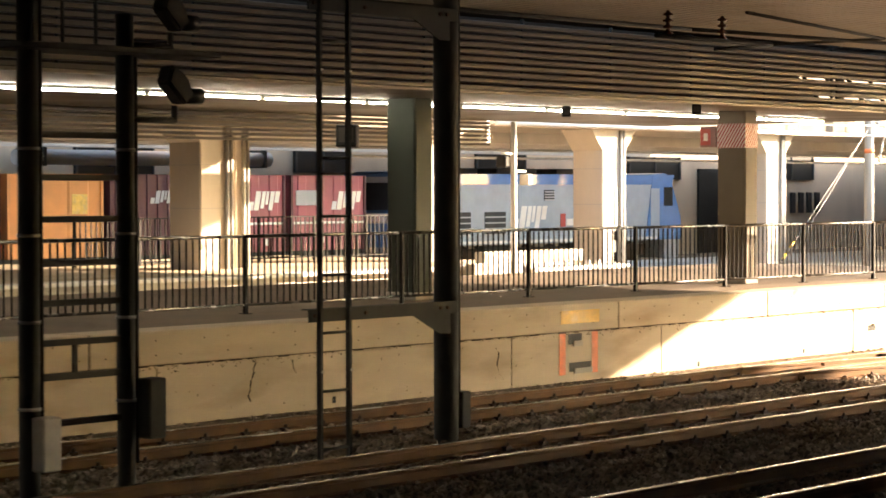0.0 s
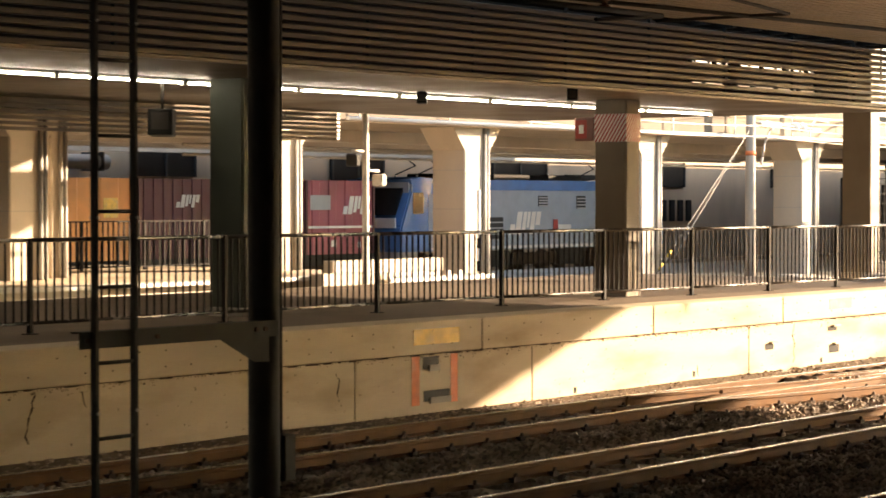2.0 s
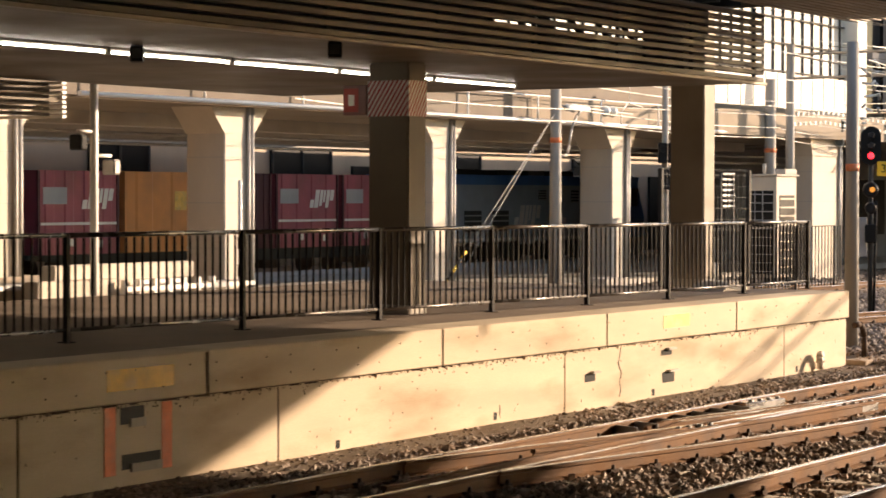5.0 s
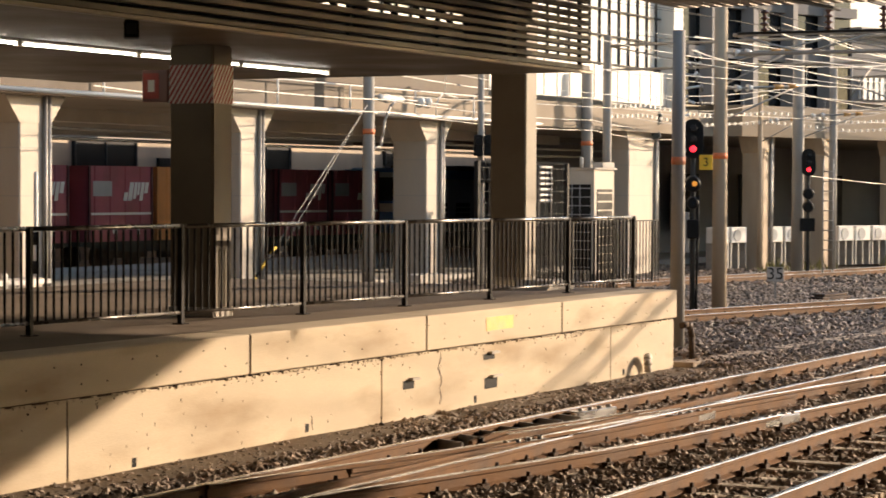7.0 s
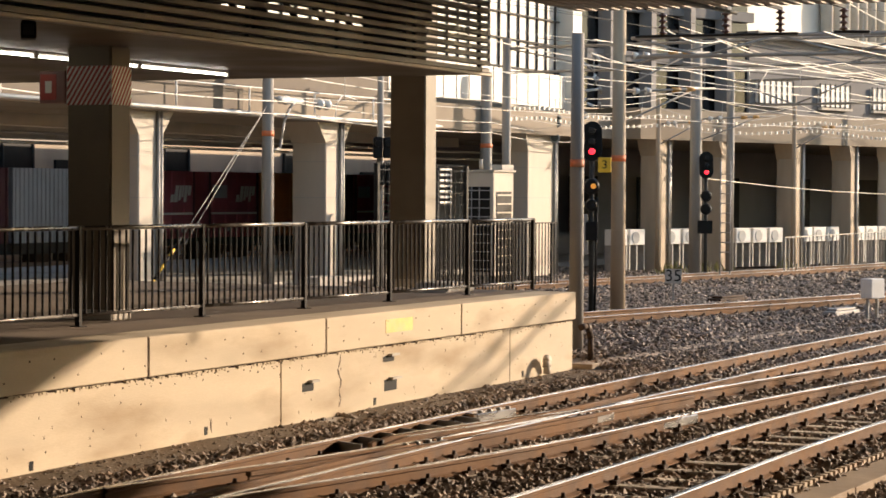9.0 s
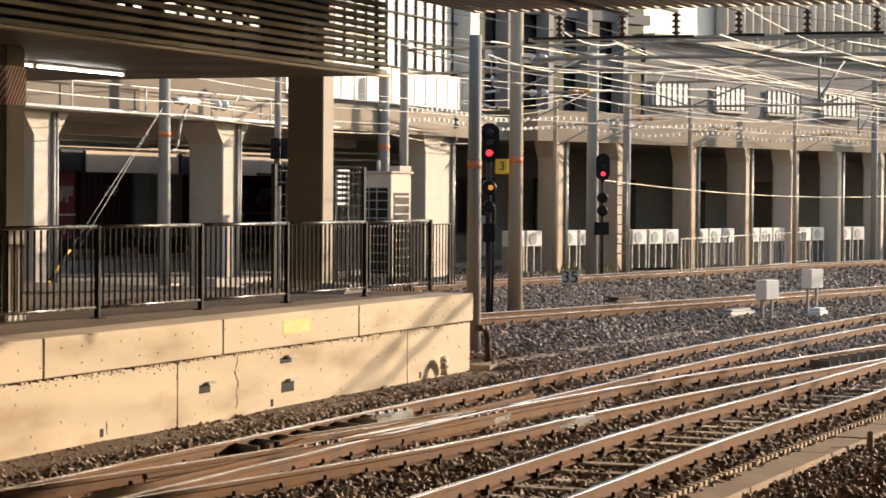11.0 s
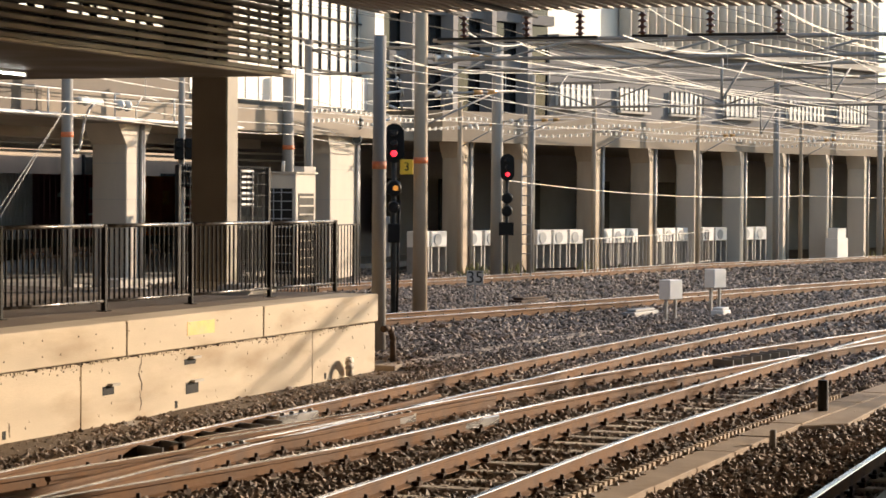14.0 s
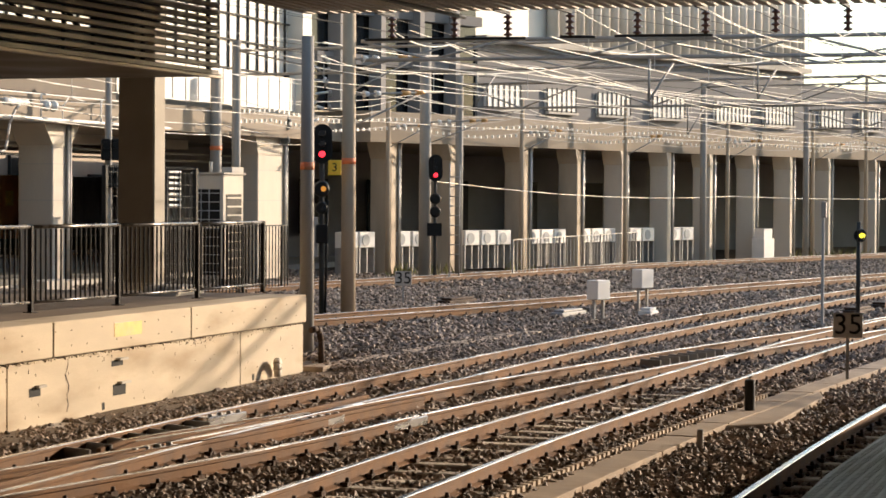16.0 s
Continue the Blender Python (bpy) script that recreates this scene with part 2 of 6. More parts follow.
def thing(name, m, label, category, group="", kind=""):
    ob = new(name)
    ob.empty_display_size = 0.2
    ob.matrix_basis = m
    return tagged(ob, label, category, group, kind)


def again(me, name, parent, at, label=""):
    """Another object on the same mesh."""
    ob = new(name, me)
    ob.parent = parent
    ob.location = at
    return tagged(ob, label)


def along(points):
    """A smooth y(x) through plan points."""
    xs, ys = [p[0] for p in points], [p[1] for p in points]

    def f(x):
        i = max(0, min(len(xs) - 2, int(np.searchsorted(xs, x)) - 1))
        def slope(k):
            if k <= 0:
                return (ys[1] - ys[0]) / (xs[1] - xs[0])
            if k >= len(xs) - 1:
                return (ys[-1] - ys[-2]) / (xs[-1] - xs[-2])
            return (ys[k + 1] - ys[k - 1]) / (xs[k + 1] - xs[k - 1])
        h = xs[i + 1] - xs[i]
        u = (x - xs[i]) / h
        if u < 0:
            return ys[0] + slope(0) * (x - xs[0])
        if u > 1:
            return ys[-1] + slope(len(xs) - 1) * (x - xs[-1])
        a, b = slope(i) * h, slope(i + 1) * h
        return ys[i] * (2 * u**3 - 3 * u**2 + 1) + a * (u**3 - 2 * u**2 + u) + ys[i + 1] * (3 * u**2 - 2 * u**3) + b * (u**3 - u**2)
    return f


def sweep(bm, profile, f, x0, x1, step, smooth=False):
    """Draw an outline of (across, height) along the plan line y = f(x)."""
    n = max(1, int(math.ceil((x1 - x0) / step)))
    rows = []
    for i in range(n + 1):
        x = x0 + (x1 - x0) * i / n
        d = Vector((1, (f(x + 0.05) - f(x - 0.05)) / 0.1, 0)).normalized()
        side = Vector((-d.y, d.x, 0))
        c = Vector((x, f(x), 0))
        rows.append([bm.verts.new(c + side * u + Vector((0, 0, v))) for u, v in profile])
    k = len(profile)
    for a, b in zip(rows, rows[1:]):
        for i in range(k):
            bm.faces.new((a[i], a[(i + 1) % k], b[(i + 1) % k], b[i]))
    bm.faces.new(rows[0][::-1])
    bm.faces.new(rows[-1])


PLAT = 0.92          # platform top above the rails
GROUND = -0.27
WALL_Y = 12.45       # platform face


# ---- ground ----
def ground_sheet():
    bm = bmesh.new()
    xs = [-900, -300, -100, -50] + [-30 + 1.5 * i for i in range(100)] + [150, 250, 500, 1200]
    ys = [-900, -300, -100, -40] + [-15 + 1.5 * i for i in range(54)] + [80, 150, 400, 1200]
    grid = []
    for x in xs:
        row = []
        for y in ys:
            h = GROUND + (noise.noise(Vector((x * 0.4, y * 0.4, 3))) * 0.03 if abs(x) < 140 and -15 < y < 70 else 0)
            row.append(bm.verts.new((x, y, h)))
        grid.append(row)
    for a, b in zip(grid, grid[1:]):
        for i in range(len(ys) - 1):
            bm.faces.new((a[i], b[i], b[i + 1], a[i + 1]))
    ob = part("ground", bm, BALLAST)
    tagged(ob, "grey and rust-tinted railway ballast between the tracks", "ground", kind="structure")


ground_sheet()

LINE_A = along([(-60, 9.6), (20, 9.58), (27, 9.5), (37.5, 9.18), (49, 8.36), (65, 6.85), (100, 1.2), (140, -9)])
LINE_B = along([(-60, 6.4), (21, 6.36), (28, 6.05), (34.5, 5.75), (42, 5.2), (64, 2.4), (100, -5), (140, -17)])
LINE_N = along([(-60, 2.72), (18, 2.68), (27, 2.5), (45, 1.4), (80, -4), (140, -22)])
LINE_D = along([(34, 18.1), (41.5, 16.3), (51.3, 13.8), (72.2, 8.8), (105, 0.5), (140, -10)])
LINE_E = along([(20, 27.6), (45, 25.4), (57.2, 22.7), (67.5, 20.6), (80.5, 18.1), (103, 11.3), (140, -3)])
LINE_X = along([(15.5, 9.56), (20.2, 8.72), (25, 8.3), (30.6, 7.6), (36.8, 6.6), (44, 5.25), (52, 4.3)])
LINE_T = along([(-80, 45), (60, 45), (85, 44.6), (120, 43.0), (150, 40.8), (200, 35.5), (260, 26)])
RAIL = [(-0.062, -0.15), (0.062, -0.15), (0.062, -0.138), (0.012, -0.118), (0.012, -0.045), (0.033, -0.035), (0.033, -0.006), (-0.033, -0.006), (-0.033, -0.035), (-0.012, -0.045), (-0.012, -0.118), (-0.062, -0.138)]
HEAD = [(-0.031, -0.006), (0.031, -0.006), (0.027, 0.0), (-0.027, 0.0)]


def track(label, line, x0, x1, step, sleepers, sx0=None, sx1=None):
    t = thing("railway_track", pose(0, 0, 0), label, "railway track", "tracks in the yard")
    for s in (-0.5665, 0.5665):
        bm = bmesh.new()
        sweep(bm, [(u + s, v) for u, v in RAIL], line, x0, x1, step)
        rail = part("rail", bm, RUST, t, "rust-brown steel rail")
        bm = bmesh.new()
        sweep(bm, [(u + s, v) for u, v in HEAD], line, x0, x1, step)
        part("rail_head", bm, STEEL, rail, "bright worn running surface")
    if sleepers:
        bm = bmesh.new()
        box(bm, -0.10, 0.10, -1.0, 1.0, -0.30, -0.155)
        bevelled(bm, 0.015)
        me = mesh("sleeper", bm, SLEEPER)
        clips = bmesh.new()
        x = sx0
        while x < sx1:
            a = math.degrees(math.atan2(line(x + 0.3) - line(x - 0.3), 0.6))
            y = line(x)
            ob = new("sleeper", me)
            ob.parent = t
            ob.matrix_basis = pose(x, y, random.uniform(-0.01, 0.01), 0, 0, a + random.uniform(-0.6, 0.6))
            m = pose(x, y, 0, 0, 0, a)
            for s in (-0.5665, 0.5665):
                for d in (-1, 1):
                    box(clips, -0.05, 0.05, s + d * 0.075 - 0.035, s + d * 0.075 + 0.035, -0.16, -0.11, m)
                    tube(clips, m @ Vector((0, s + d * 0.09, -0.13)), m @ Vector((0, s + d * 0.09, -0.07)), 0.024, 0.018, 6)
            x += 0.64
        tagged(part("rail_fastening", clips, CLIP, t, "dark rail clips and bolts"), kind="stuff")
    return t


track("rusty railway track running along the platform wall", LINE_A, -60, 140, 1.5, True, 2, 66)
track("rusty railway track in the middle of the yard", LINE_B, -60, 140, 1.5, True, 6, 66)
track("railway track beside the near platform edge", LINE_N, -60, 140, 1.5, True, 10, 48)
track("rusty siding track curving behind the platform end", LINE_D, 33, 140, 1.5, True, 36, 76)
track("rusty siding track curving in front of the arcade", LINE_E, 22, 140, 1.5, True, 48, 90)
track("crossover track joining two running lines", LINE_X, 15.5, 50, 0.8, True, 17, 46)
GOODS = track("goods track under the building", LINE_T, -80, 260, 4, False)
GOODS.location.z = -0.35


# ---- platform ----
def platform():
    p = thing("platform", pose(0, 0, 0), "concrete platform with a sunlit stained face wall", "platform", kind="structure")
    bm = bmesh.new()
    box(bm, -60, 32.19, WALL_Y + 0.12, 21.0, -0.6, PLAT - 0.012)
    part("core", bm, CONCRETE, p)
    bm = bmesh.new()
    box(bm, -60, 32.15, WALL_Y + 0.55, 21.0, PLAT - 0.012, PLAT)
    part("paving", bm, FLOOR, p, "brown asphalt paving on the platform")
    bm = bmesh.new()
    prism(bm, [(30.7, PLAT), (31.75, PLAT), (31.75, PLAT + 0.14), (30.95, PLAT + 0.14)], 13.9, 14.5, "y")
    bevelled(bm, 0.01)
    part("end_block", bm, CONCRETE_PALE, p, "small concrete block at the platform end")
    joints = [-60, -8, -3, 0.5, 4.87, 11.56, 15.64, 19.95, 23.93, 27.9, 32.2]
    for a, b in zip(joints, joints[1:]):
        bm = bmesh.new()
        box(bm, a + 0.012, b - 0.012, WALL_Y - 0.05, WALL_Y + 0.56, 0.50, PLAT)
        bevelled(bm, 0.012)
        part("coping_slab", bm, CONCRETE, p, "pale concrete coping slab with small bolt holes")
    for x in joints[1:-1]:
        bm = bmesh.new()
        box(bm, x - 0.017, x + 0.017, WALL_Y - 0.038, WALL_Y + 0.3, 0.503, PLAT - 0.02)
        part("joint_filler", bm, CLIP, p, "dark open joint between slabs")
    bm = bmesh.new()
    box(bm, -60, 32.18, WALL_Y + 0.012, WALL_Y + 0.118, 0.4705, 0.4995)
    part("seam_filler", bm, CLIP, p, "dark seam under the coping")
    lower = [-60, -6, 0.0, 6, 13.03, 16.87, 22.9, 29.72, 32.2]
    for a, b in zip(lower, lower[1:]):
        bm = bmesh.new()
        box(bm, a + 0.01, b - 0.01, WALL_Y, WALL_Y + 0.13, -0.6, 0.47)
        bevelled(bm, 0.008)
        part("wall_panel", bm, CONCRETE, p, "cast concrete wall panel with cracks and stains")
    for x in (16.87, 29.72, 13.03):
        bm = bmesh.new()
        w = 0.006 if x == 13.03 else 0.014
        box(bm, x - w, x + w, WALL_Y + 0.006, WALL_Y + 0.125, -0.24, 0.469)
        part("joint_filler", bm, CLIP, p, "dark open joint between wall panels")
    bm = bmesh.new()
    box(bm, -60, 32.19, WALL_Y - 0.35, WALL_Y, -0.6, -0.285)
    bevelled(bm, 0.01)
    part("footing", bm, CONCRETE_GREY, p, "low concrete footing strip along the wall")
    return p


PLATFORM = platform()


# ---- railing on the platform ----
RAIL_LINE = along([(-30, 14.3), (5, 14.3), (16, 14.25), (20.8, 13.97), (25.6, 13.66), (30.2, 13.38), (32.7, 13.28)])
POSTS = [-10.0, -7.2, -4.3, -1.4, 1.6, 5.6, 9.36, 12.67, 15.72, 18.5, 21.0, 23.4, 25.72, 27.95, 30.3, 32.6]


def railing():
    r = thing("railing", pose(0, 0, PLAT), "dark brown painted steel railing with thin upright bars", "railing")
    bm = bmesh.new()
    box(bm, -0.03, 0.03, -0.03, 0.03, 0, 1.11)
    box(bm, -0.07, 0.07, -0.07, 0.07, 0, 0.012)
    bevelled(bm, 0.004)
    post = mesh("post", bm, RAILING)
    bm = bmesh.new()
    tube(bm, (0, 0, 0.13), (0, 0, 1.06), 0.0145, seg=6, cap=False)
    bar = mesh("baluster", bm, RAILING)
    for x in POSTS:
        again(post, "post", r, (x, RAIL_LINE(x), 0))
    for a, b in zip(POSTS, POSTS[1:]):
        pa, pb = Vector((a, RAIL_LINE(a), 0)), Vector((b, RAIL_LINE(b), 0))
        bm = bmesh.new()
        tube(bm, pa + Vector((0, 0, 1.09)), pb + Vector((0, 0, 1.09)), 0.026, seg=10)
        part("top_rail", bm, HANDRAIL, r, "worn handrail that glints in the sun")
        bm = bmesh.new()
        tube(bm, pa + Vector((0, 0, 0.13)), pb + Vector((0, 0, 0.13)), 0.02, seg=8)
        part("bottom_rail", bm, HANDRAIL, r)
        n = round((b - a) / 0.125)
        for i in range(1, n):
            again(bar, "baluster", r, pa.lerp(pb, i / n))
    return r


railing()


# ---- roof over the platform, and the ceiling over the tracks ----
ROOF_X1, SOFFIT_Z, CEIL_Z, CEIL_X1 = 29.5, 4.10, 5.22, 32.6


def roof():
    r = thing("platform_roof", pose(0, 0, 0), "platform roof with metal soffit and a horizontal louvre fascia", "platform roof", kind="structure")
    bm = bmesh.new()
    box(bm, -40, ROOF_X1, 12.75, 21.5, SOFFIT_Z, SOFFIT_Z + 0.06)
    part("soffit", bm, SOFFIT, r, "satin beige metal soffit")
    bm = bmesh.new()
    box(bm, -40, ROOF_X1 + 0.02, 12.66, 12.745, SOFFIT_Z - 0.03, SOFFIT_Z + 0.012)
    bevelled(bm, 0.006)
    part("edge_trim", bm, TRIM, r, "pale metal trim along the soffit edge")
    # near-black sheets give the shade behind the slats
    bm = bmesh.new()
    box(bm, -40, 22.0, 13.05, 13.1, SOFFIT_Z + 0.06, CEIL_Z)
    part("void_back", bm, VOID_SHADE, r, "near-black sheet for the shade behind the louvre")
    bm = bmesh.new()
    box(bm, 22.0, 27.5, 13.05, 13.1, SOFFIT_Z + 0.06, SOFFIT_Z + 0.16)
    part("kick_panel", bm, VOID_SHADE, r, "near-black sheet for the shade behind the lowest slats")
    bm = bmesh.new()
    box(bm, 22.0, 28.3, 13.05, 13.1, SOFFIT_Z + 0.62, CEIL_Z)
    part("upper_panel", bm, VOID_SHADE, r, "near-black sheet for the shade behind the upper slats")
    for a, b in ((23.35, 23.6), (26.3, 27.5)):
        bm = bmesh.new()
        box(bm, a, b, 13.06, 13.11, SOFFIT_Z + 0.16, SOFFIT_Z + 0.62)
        part("back_panel", bm, VOID_SHADE, r, "near-black sheet for the shade behind the slats")
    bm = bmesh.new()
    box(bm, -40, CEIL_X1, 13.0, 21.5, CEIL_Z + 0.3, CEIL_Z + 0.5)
    part("roof_deck", bm, VOID_SHADE, r)
    # unseen slab added to keep sky light off the pillars
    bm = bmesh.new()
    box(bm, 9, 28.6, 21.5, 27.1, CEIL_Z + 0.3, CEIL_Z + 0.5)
    part("link_deck", bm, VOID_SHADE, r)
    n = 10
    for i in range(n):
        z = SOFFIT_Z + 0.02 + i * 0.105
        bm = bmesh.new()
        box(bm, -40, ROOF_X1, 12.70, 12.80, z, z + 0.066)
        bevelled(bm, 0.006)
        part("louvre_slat", bm, SLAT_SHADED, r, "long horizontal metal louvre slat")
    for x in [-38 + 2.25 * k for k in range(30)] + [ROOF_X1 - 0.1]:
        bm = bmesh.new()
        box(bm, x, x + 0.05, 12.81, 12.86, SOFFIT_Z, CEIL_Z)
        part("louvre_bracket", bm, DARK_STEEL, r)
    for k in range(9):
        x = ROOF_X1 - 0.4 - k * 0.85
        bm = bmesh.new()
        box(bm, x, x + 0.12, 12.9, 21.4, CEIL_Z + 0.02, CEIL_Z + 0.2)
        part("purlin", bm, DARK_STEEL, r)
        for y in (14.2, 16.8, 19.4):
            bm = bmesh.new()
            tube(bm, (x, y, SOFFIT_Z + 0.06), (x + 0.5, y + 1.2, CEIL_Z + 0.2), 0.04, seg=6)
            part("roof_strut", bm, DARK_STEEL, r)
    for y in (14.0, 17.0, 20.0):
        bm = bmesh.new()
        box(bm, 21, ROOF_X1 - 0.3, y, y + 0.1, SOFFIT_Z + 0.35, SOFFIT_Z + 0.6)
        part("roof_duct", bm, DARK_STEEL, r)
    for i in range(6):
        bm = bmesh.new()
        box(bm, -40, 23.6, 21.5, 21.6, 3.58 + i * 0.088, 3.63 + i * 0.088)
        part("rear_slat", bm, SLAT_SHADED, r, "louvre slat on the far side of the roof")
    return r


roof()


def ceiling():
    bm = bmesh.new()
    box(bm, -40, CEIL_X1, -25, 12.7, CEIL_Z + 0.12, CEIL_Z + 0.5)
    ob = part("ceiling_void", bm, VOID_SHADE)
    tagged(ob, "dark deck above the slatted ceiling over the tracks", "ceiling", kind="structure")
    bm = bmesh.new()
    y = -24.8
    while y < 12.6:
        box(bm, -40, CEIL_X1, y, y + 0.12, CEIL_Z, CEIL_Z + 0.03)
        y += 0.19
    ob = part("ceiling", bm, CEIL_SLAT)
    tagged(ob, "beige slatted metal ceiling over the tracks", "ceiling", kind="structure")


ceiling()


def enclosure():
    """Unseen plain walls added behind and south of the camera to block sky light."""
    for name, dims in (("wall_west", (-41, -40.4, -26, 52)), ("wall_south", (-41, 70, -26, -25.4))):
        bm = bmesh.new()
        box(bm, *dims, -0.6, CEIL_Z + 0.5)
        tagged(part(name, bm, WALL_SHADE), "unseen dark wall added to block sky light", "wall", kind="structure")


enclosure()


# ---- pillars on the platform ----
def pillar(x, y, w, d, material, label, stripes=False):
    p = thing("platform_pillar", pose(x, y, PLAT), label, "pillar", "pillars carrying the platform roof")
    h = (SOFFIT_Z if x < 29 else CEIL_Z + 0.3) - PLAT
    bm = bmesh.new()
    box(bm, -w / 2, w / 2, -d / 2, d / 2, 0, h)
    bevelled(bm, 0.02, 2)
    part("shaft", bm, material, p)
    bm = bmesh.new()
    box(bm, -w / 2 - 0.01, w / 2 + 0.01, -d / 2 - 0.01, d / 2 + 0.01, 0, 0.12)
    bevelled(bm, 0.01)
    part("base_trim", bm, CONCRETE_GREY, p)
    if stripes:
        z0, z1 = 2.5, 2.95
        bm = bmesh.new()
        box(bm, -w / 2 - 0.006, w / 2 + 0.006, -d / 2 - 0.006, d / 2 + 0.006, z0, z1)
        part("stripe_band", bm, WHITE, p, "pale band under red warning stripes")
        e = 0.009
        n = 9
        for k in range(-5, n):
            s = d / n
            for face in (0, 1):
                L = d if face == 0 else w
                u0 = -L / 2 + k * s
                pts = [(u0 + 0.3, z0), (u0 + s * 0.5 + 0.3, z0), (u0 + s * 0.5, z1), (u0, z1)]
                for side in (-1, 1):
                    cut = []
                    for i, (u, v) in enumerate(pts):
                        pu, pv = pts[i - 1]
                        inside, before = side * u <= L / 2, side * pu <= L / 2
                        if inside != before:
                            g = (side * L / 2 - pu) / (u - pu)
                            cut.append((side * L / 2, pv + g * (v - pv)))
                        if inside:
                            cut.append((u, v))
                    pts = cut
                if len(pts) < 3:
                    continue
                bm = bmesh.new()
                if face == 0:
                    prism(bm, pts, -w / 2 - e, -w / 2, "x")
                else:
                    prism(bm, [(-a, b) for a, b in pts], -d / 2 - e, -d / 2, "y")
                part("stripe", bm, RED, p, "diagonal red warning stripe")
    return p


pillar(14.0, 15.3, 0.42, 0.60, PILLAR_GREEN, "dark green painted steel pillar on the platform")
# shade of the near face is in this pillar's base colour
pillar(22.42, 14.62, 0.42, 0.60, PILLAR_SHADED, "grey square pillar with a red striped warning band", True)
pillar(32.6, 15.35, 0.42, 0.62, PILLAR_DARK, "grey square pillar near the platform end, sunlit on one side")

# ---- the building behind: columns, deck, back wall ----
COLUMNS = [(4.5, 28), (13.0, 28), (21.5, 28), (29.1, 28), (36.2, 28), (44.3, 28), (53.5, 28)]


def column(x, y, a=0.0, w=0.95, d=0.75, top=4.25, flare=0.5, material=None):
    c = thing("building_column", pose(x, y, 0, 0, 0, a), "pale concrete column with flared head under the building", "column", "columns of the building", "structure")
    bm = bmesh.new()
    box(bm, -w / 2, w / 2, -d / 2, d / 2, -0.5, top)
    bevelled(bm, 0.03)
    part("shaft", bm, material or CONCRETE_PALE, c)
    bm = bmesh.new()
    prism(bm, [(-w / 2 - 0.004, top - 0.55), (w / 2 + 0.004, top - 0.55), (w / 2 + flare, top + 0.01), (-w / 2 - flare, top + 0.01)], -d / 2 - 0.012, d / 2 + 0.012, "y")
    part("head", bm, material or CONCRETE_PALE, c)
    for z in (1.3, 2.25, 3.2) if w > 0.9 else ():
        bm = bmesh.new()
        box(bm, -w / 2 - 0.003, w / 2 + 0.003, -d / 2 - 0.003, d / 2 + 0.003, z, z + 0.025)
        part("pour_joint", bm, CONCRETE_GREY, c)
    for px in (w / 2 - 0.25, w / 2 - 0.12):
        bm = bmesh.new()
        tube(bm, (px, -d / 2 - 0.06, -0.3), (px, -d / 2 - 0.06, top), 0.045, seg=8)
        part("downpipe", bm, GALV, c, "grey downpipe")
    return c


for x, y in COLUMNS:
    column(x, y, 0, 1.0, 1.0)
column(22.75, 28.2, 0, 0.45, 0.45, 4.25, 0.06)
column(66.65, 27.15, 0, 2.4, 0.6, 4.25, 0.2)
ARCADE_X = (73.3, 76.4, 80.6, 84.3, 87.6, 90.8, 93.8, 97.1, 100.2, 103.6, 107.8, 112, 117, 122, 128, 134)
ARCADE = along([(53.8, 28), (62, 27.6), (69.8, 26.6), (80.4, 22.9), (87.8, 20.7), (96, 17.6), (106.7, 13.7), (120, 8.3), (140, -1)])
for x in ARCADE_X:
    column(x + 0.1, ARCADE(x) - 0.1, 0, 0.9, 0.75, 4.25, 0.35, POLE_RUSTY if x < 86 else CONCRETE_PALE)


def building():
    b = thing("station_building", pose(0, 0, 0), "large concrete station building carried on columns", "building", kind="structure")
    bm = bmesh.new()
    straight = along([(-60, 28), (54, 28), (62, 27.6)])
    sweep(bm, [(-0.8, 4.25), (-0.8, 5.0), (8.6, 5.0), (8.6, 4.25)], straight, -60, 72, 6)
    part("deck", bm, DECK, b, "concrete deck beam")
    # far edge is set to keep sun off the back wall
    bm = bmesh.new()
    sweep(bm, [(15.6, 4.25), (15.6, 5.0), (20.7, 5.0), (20.7, 4.25)], straight, -60, 72, 6)
    part("deck", bm, DECK, b, "concrete deck over the goods track")
    bm = bmesh.new()
    sweep(bm, [(-0.6, 4.25), (-0.6, 5.3), (12, 5.3), (12, 4.25)], ARCADE, 72, 140, 4)
    part("deck", bm, DECK, b, "concrete deck beam")
    # strips added to block the sun; the gap between lets sky light in
    for y0, y1 in ((30, 38.0), (43.6, 47.7)):
        bm = bmesh.new()
        box(bm, 72.2, 190, y0, y1, 4.30, 5.05)
        part("deck", bm, DECK, b, "deck strip added to keep sun off the back wall")
    bm = bmesh.new()
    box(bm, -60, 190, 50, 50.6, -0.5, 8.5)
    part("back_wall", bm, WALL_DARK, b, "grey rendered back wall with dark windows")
    # added wall hides the sunlit back wall, so the arcade's inside stays dark
    bm = bmesh.new()
    sweep(bm, [(11.0, -0.5), (11.0, 4.24), (11.3, 4.24), (11.3, -0.5)], ARCADE, 73, 140, 4)
    part("arcade_wall", bm, ARCADE_GREY, b, "grey wall added to keep the arcade's inside dark")
    for x, w in ((76, 1.6), (80.5, 1.3), (85, 1.8), (89, 1.2), (94, 1.6), (99, 1.4), (104, 1.6)):
        y = ARCADE(x) + 10.9
        a = math.degrees(math.atan2(ARCADE(x + 1) - ARCADE(x - 1), 2))
        bm = bmesh.new()
        box(bm, -w / 2, w / 2, -0.05, 0.05, 0.9, 3.1)
        ob = part("arcade_window", bm, BLACK, b, "dark window behind the arcade")
        ob.matrix_basis = pose(x, y, 0, 0, 0, a)
    return b


BUILDING = building()


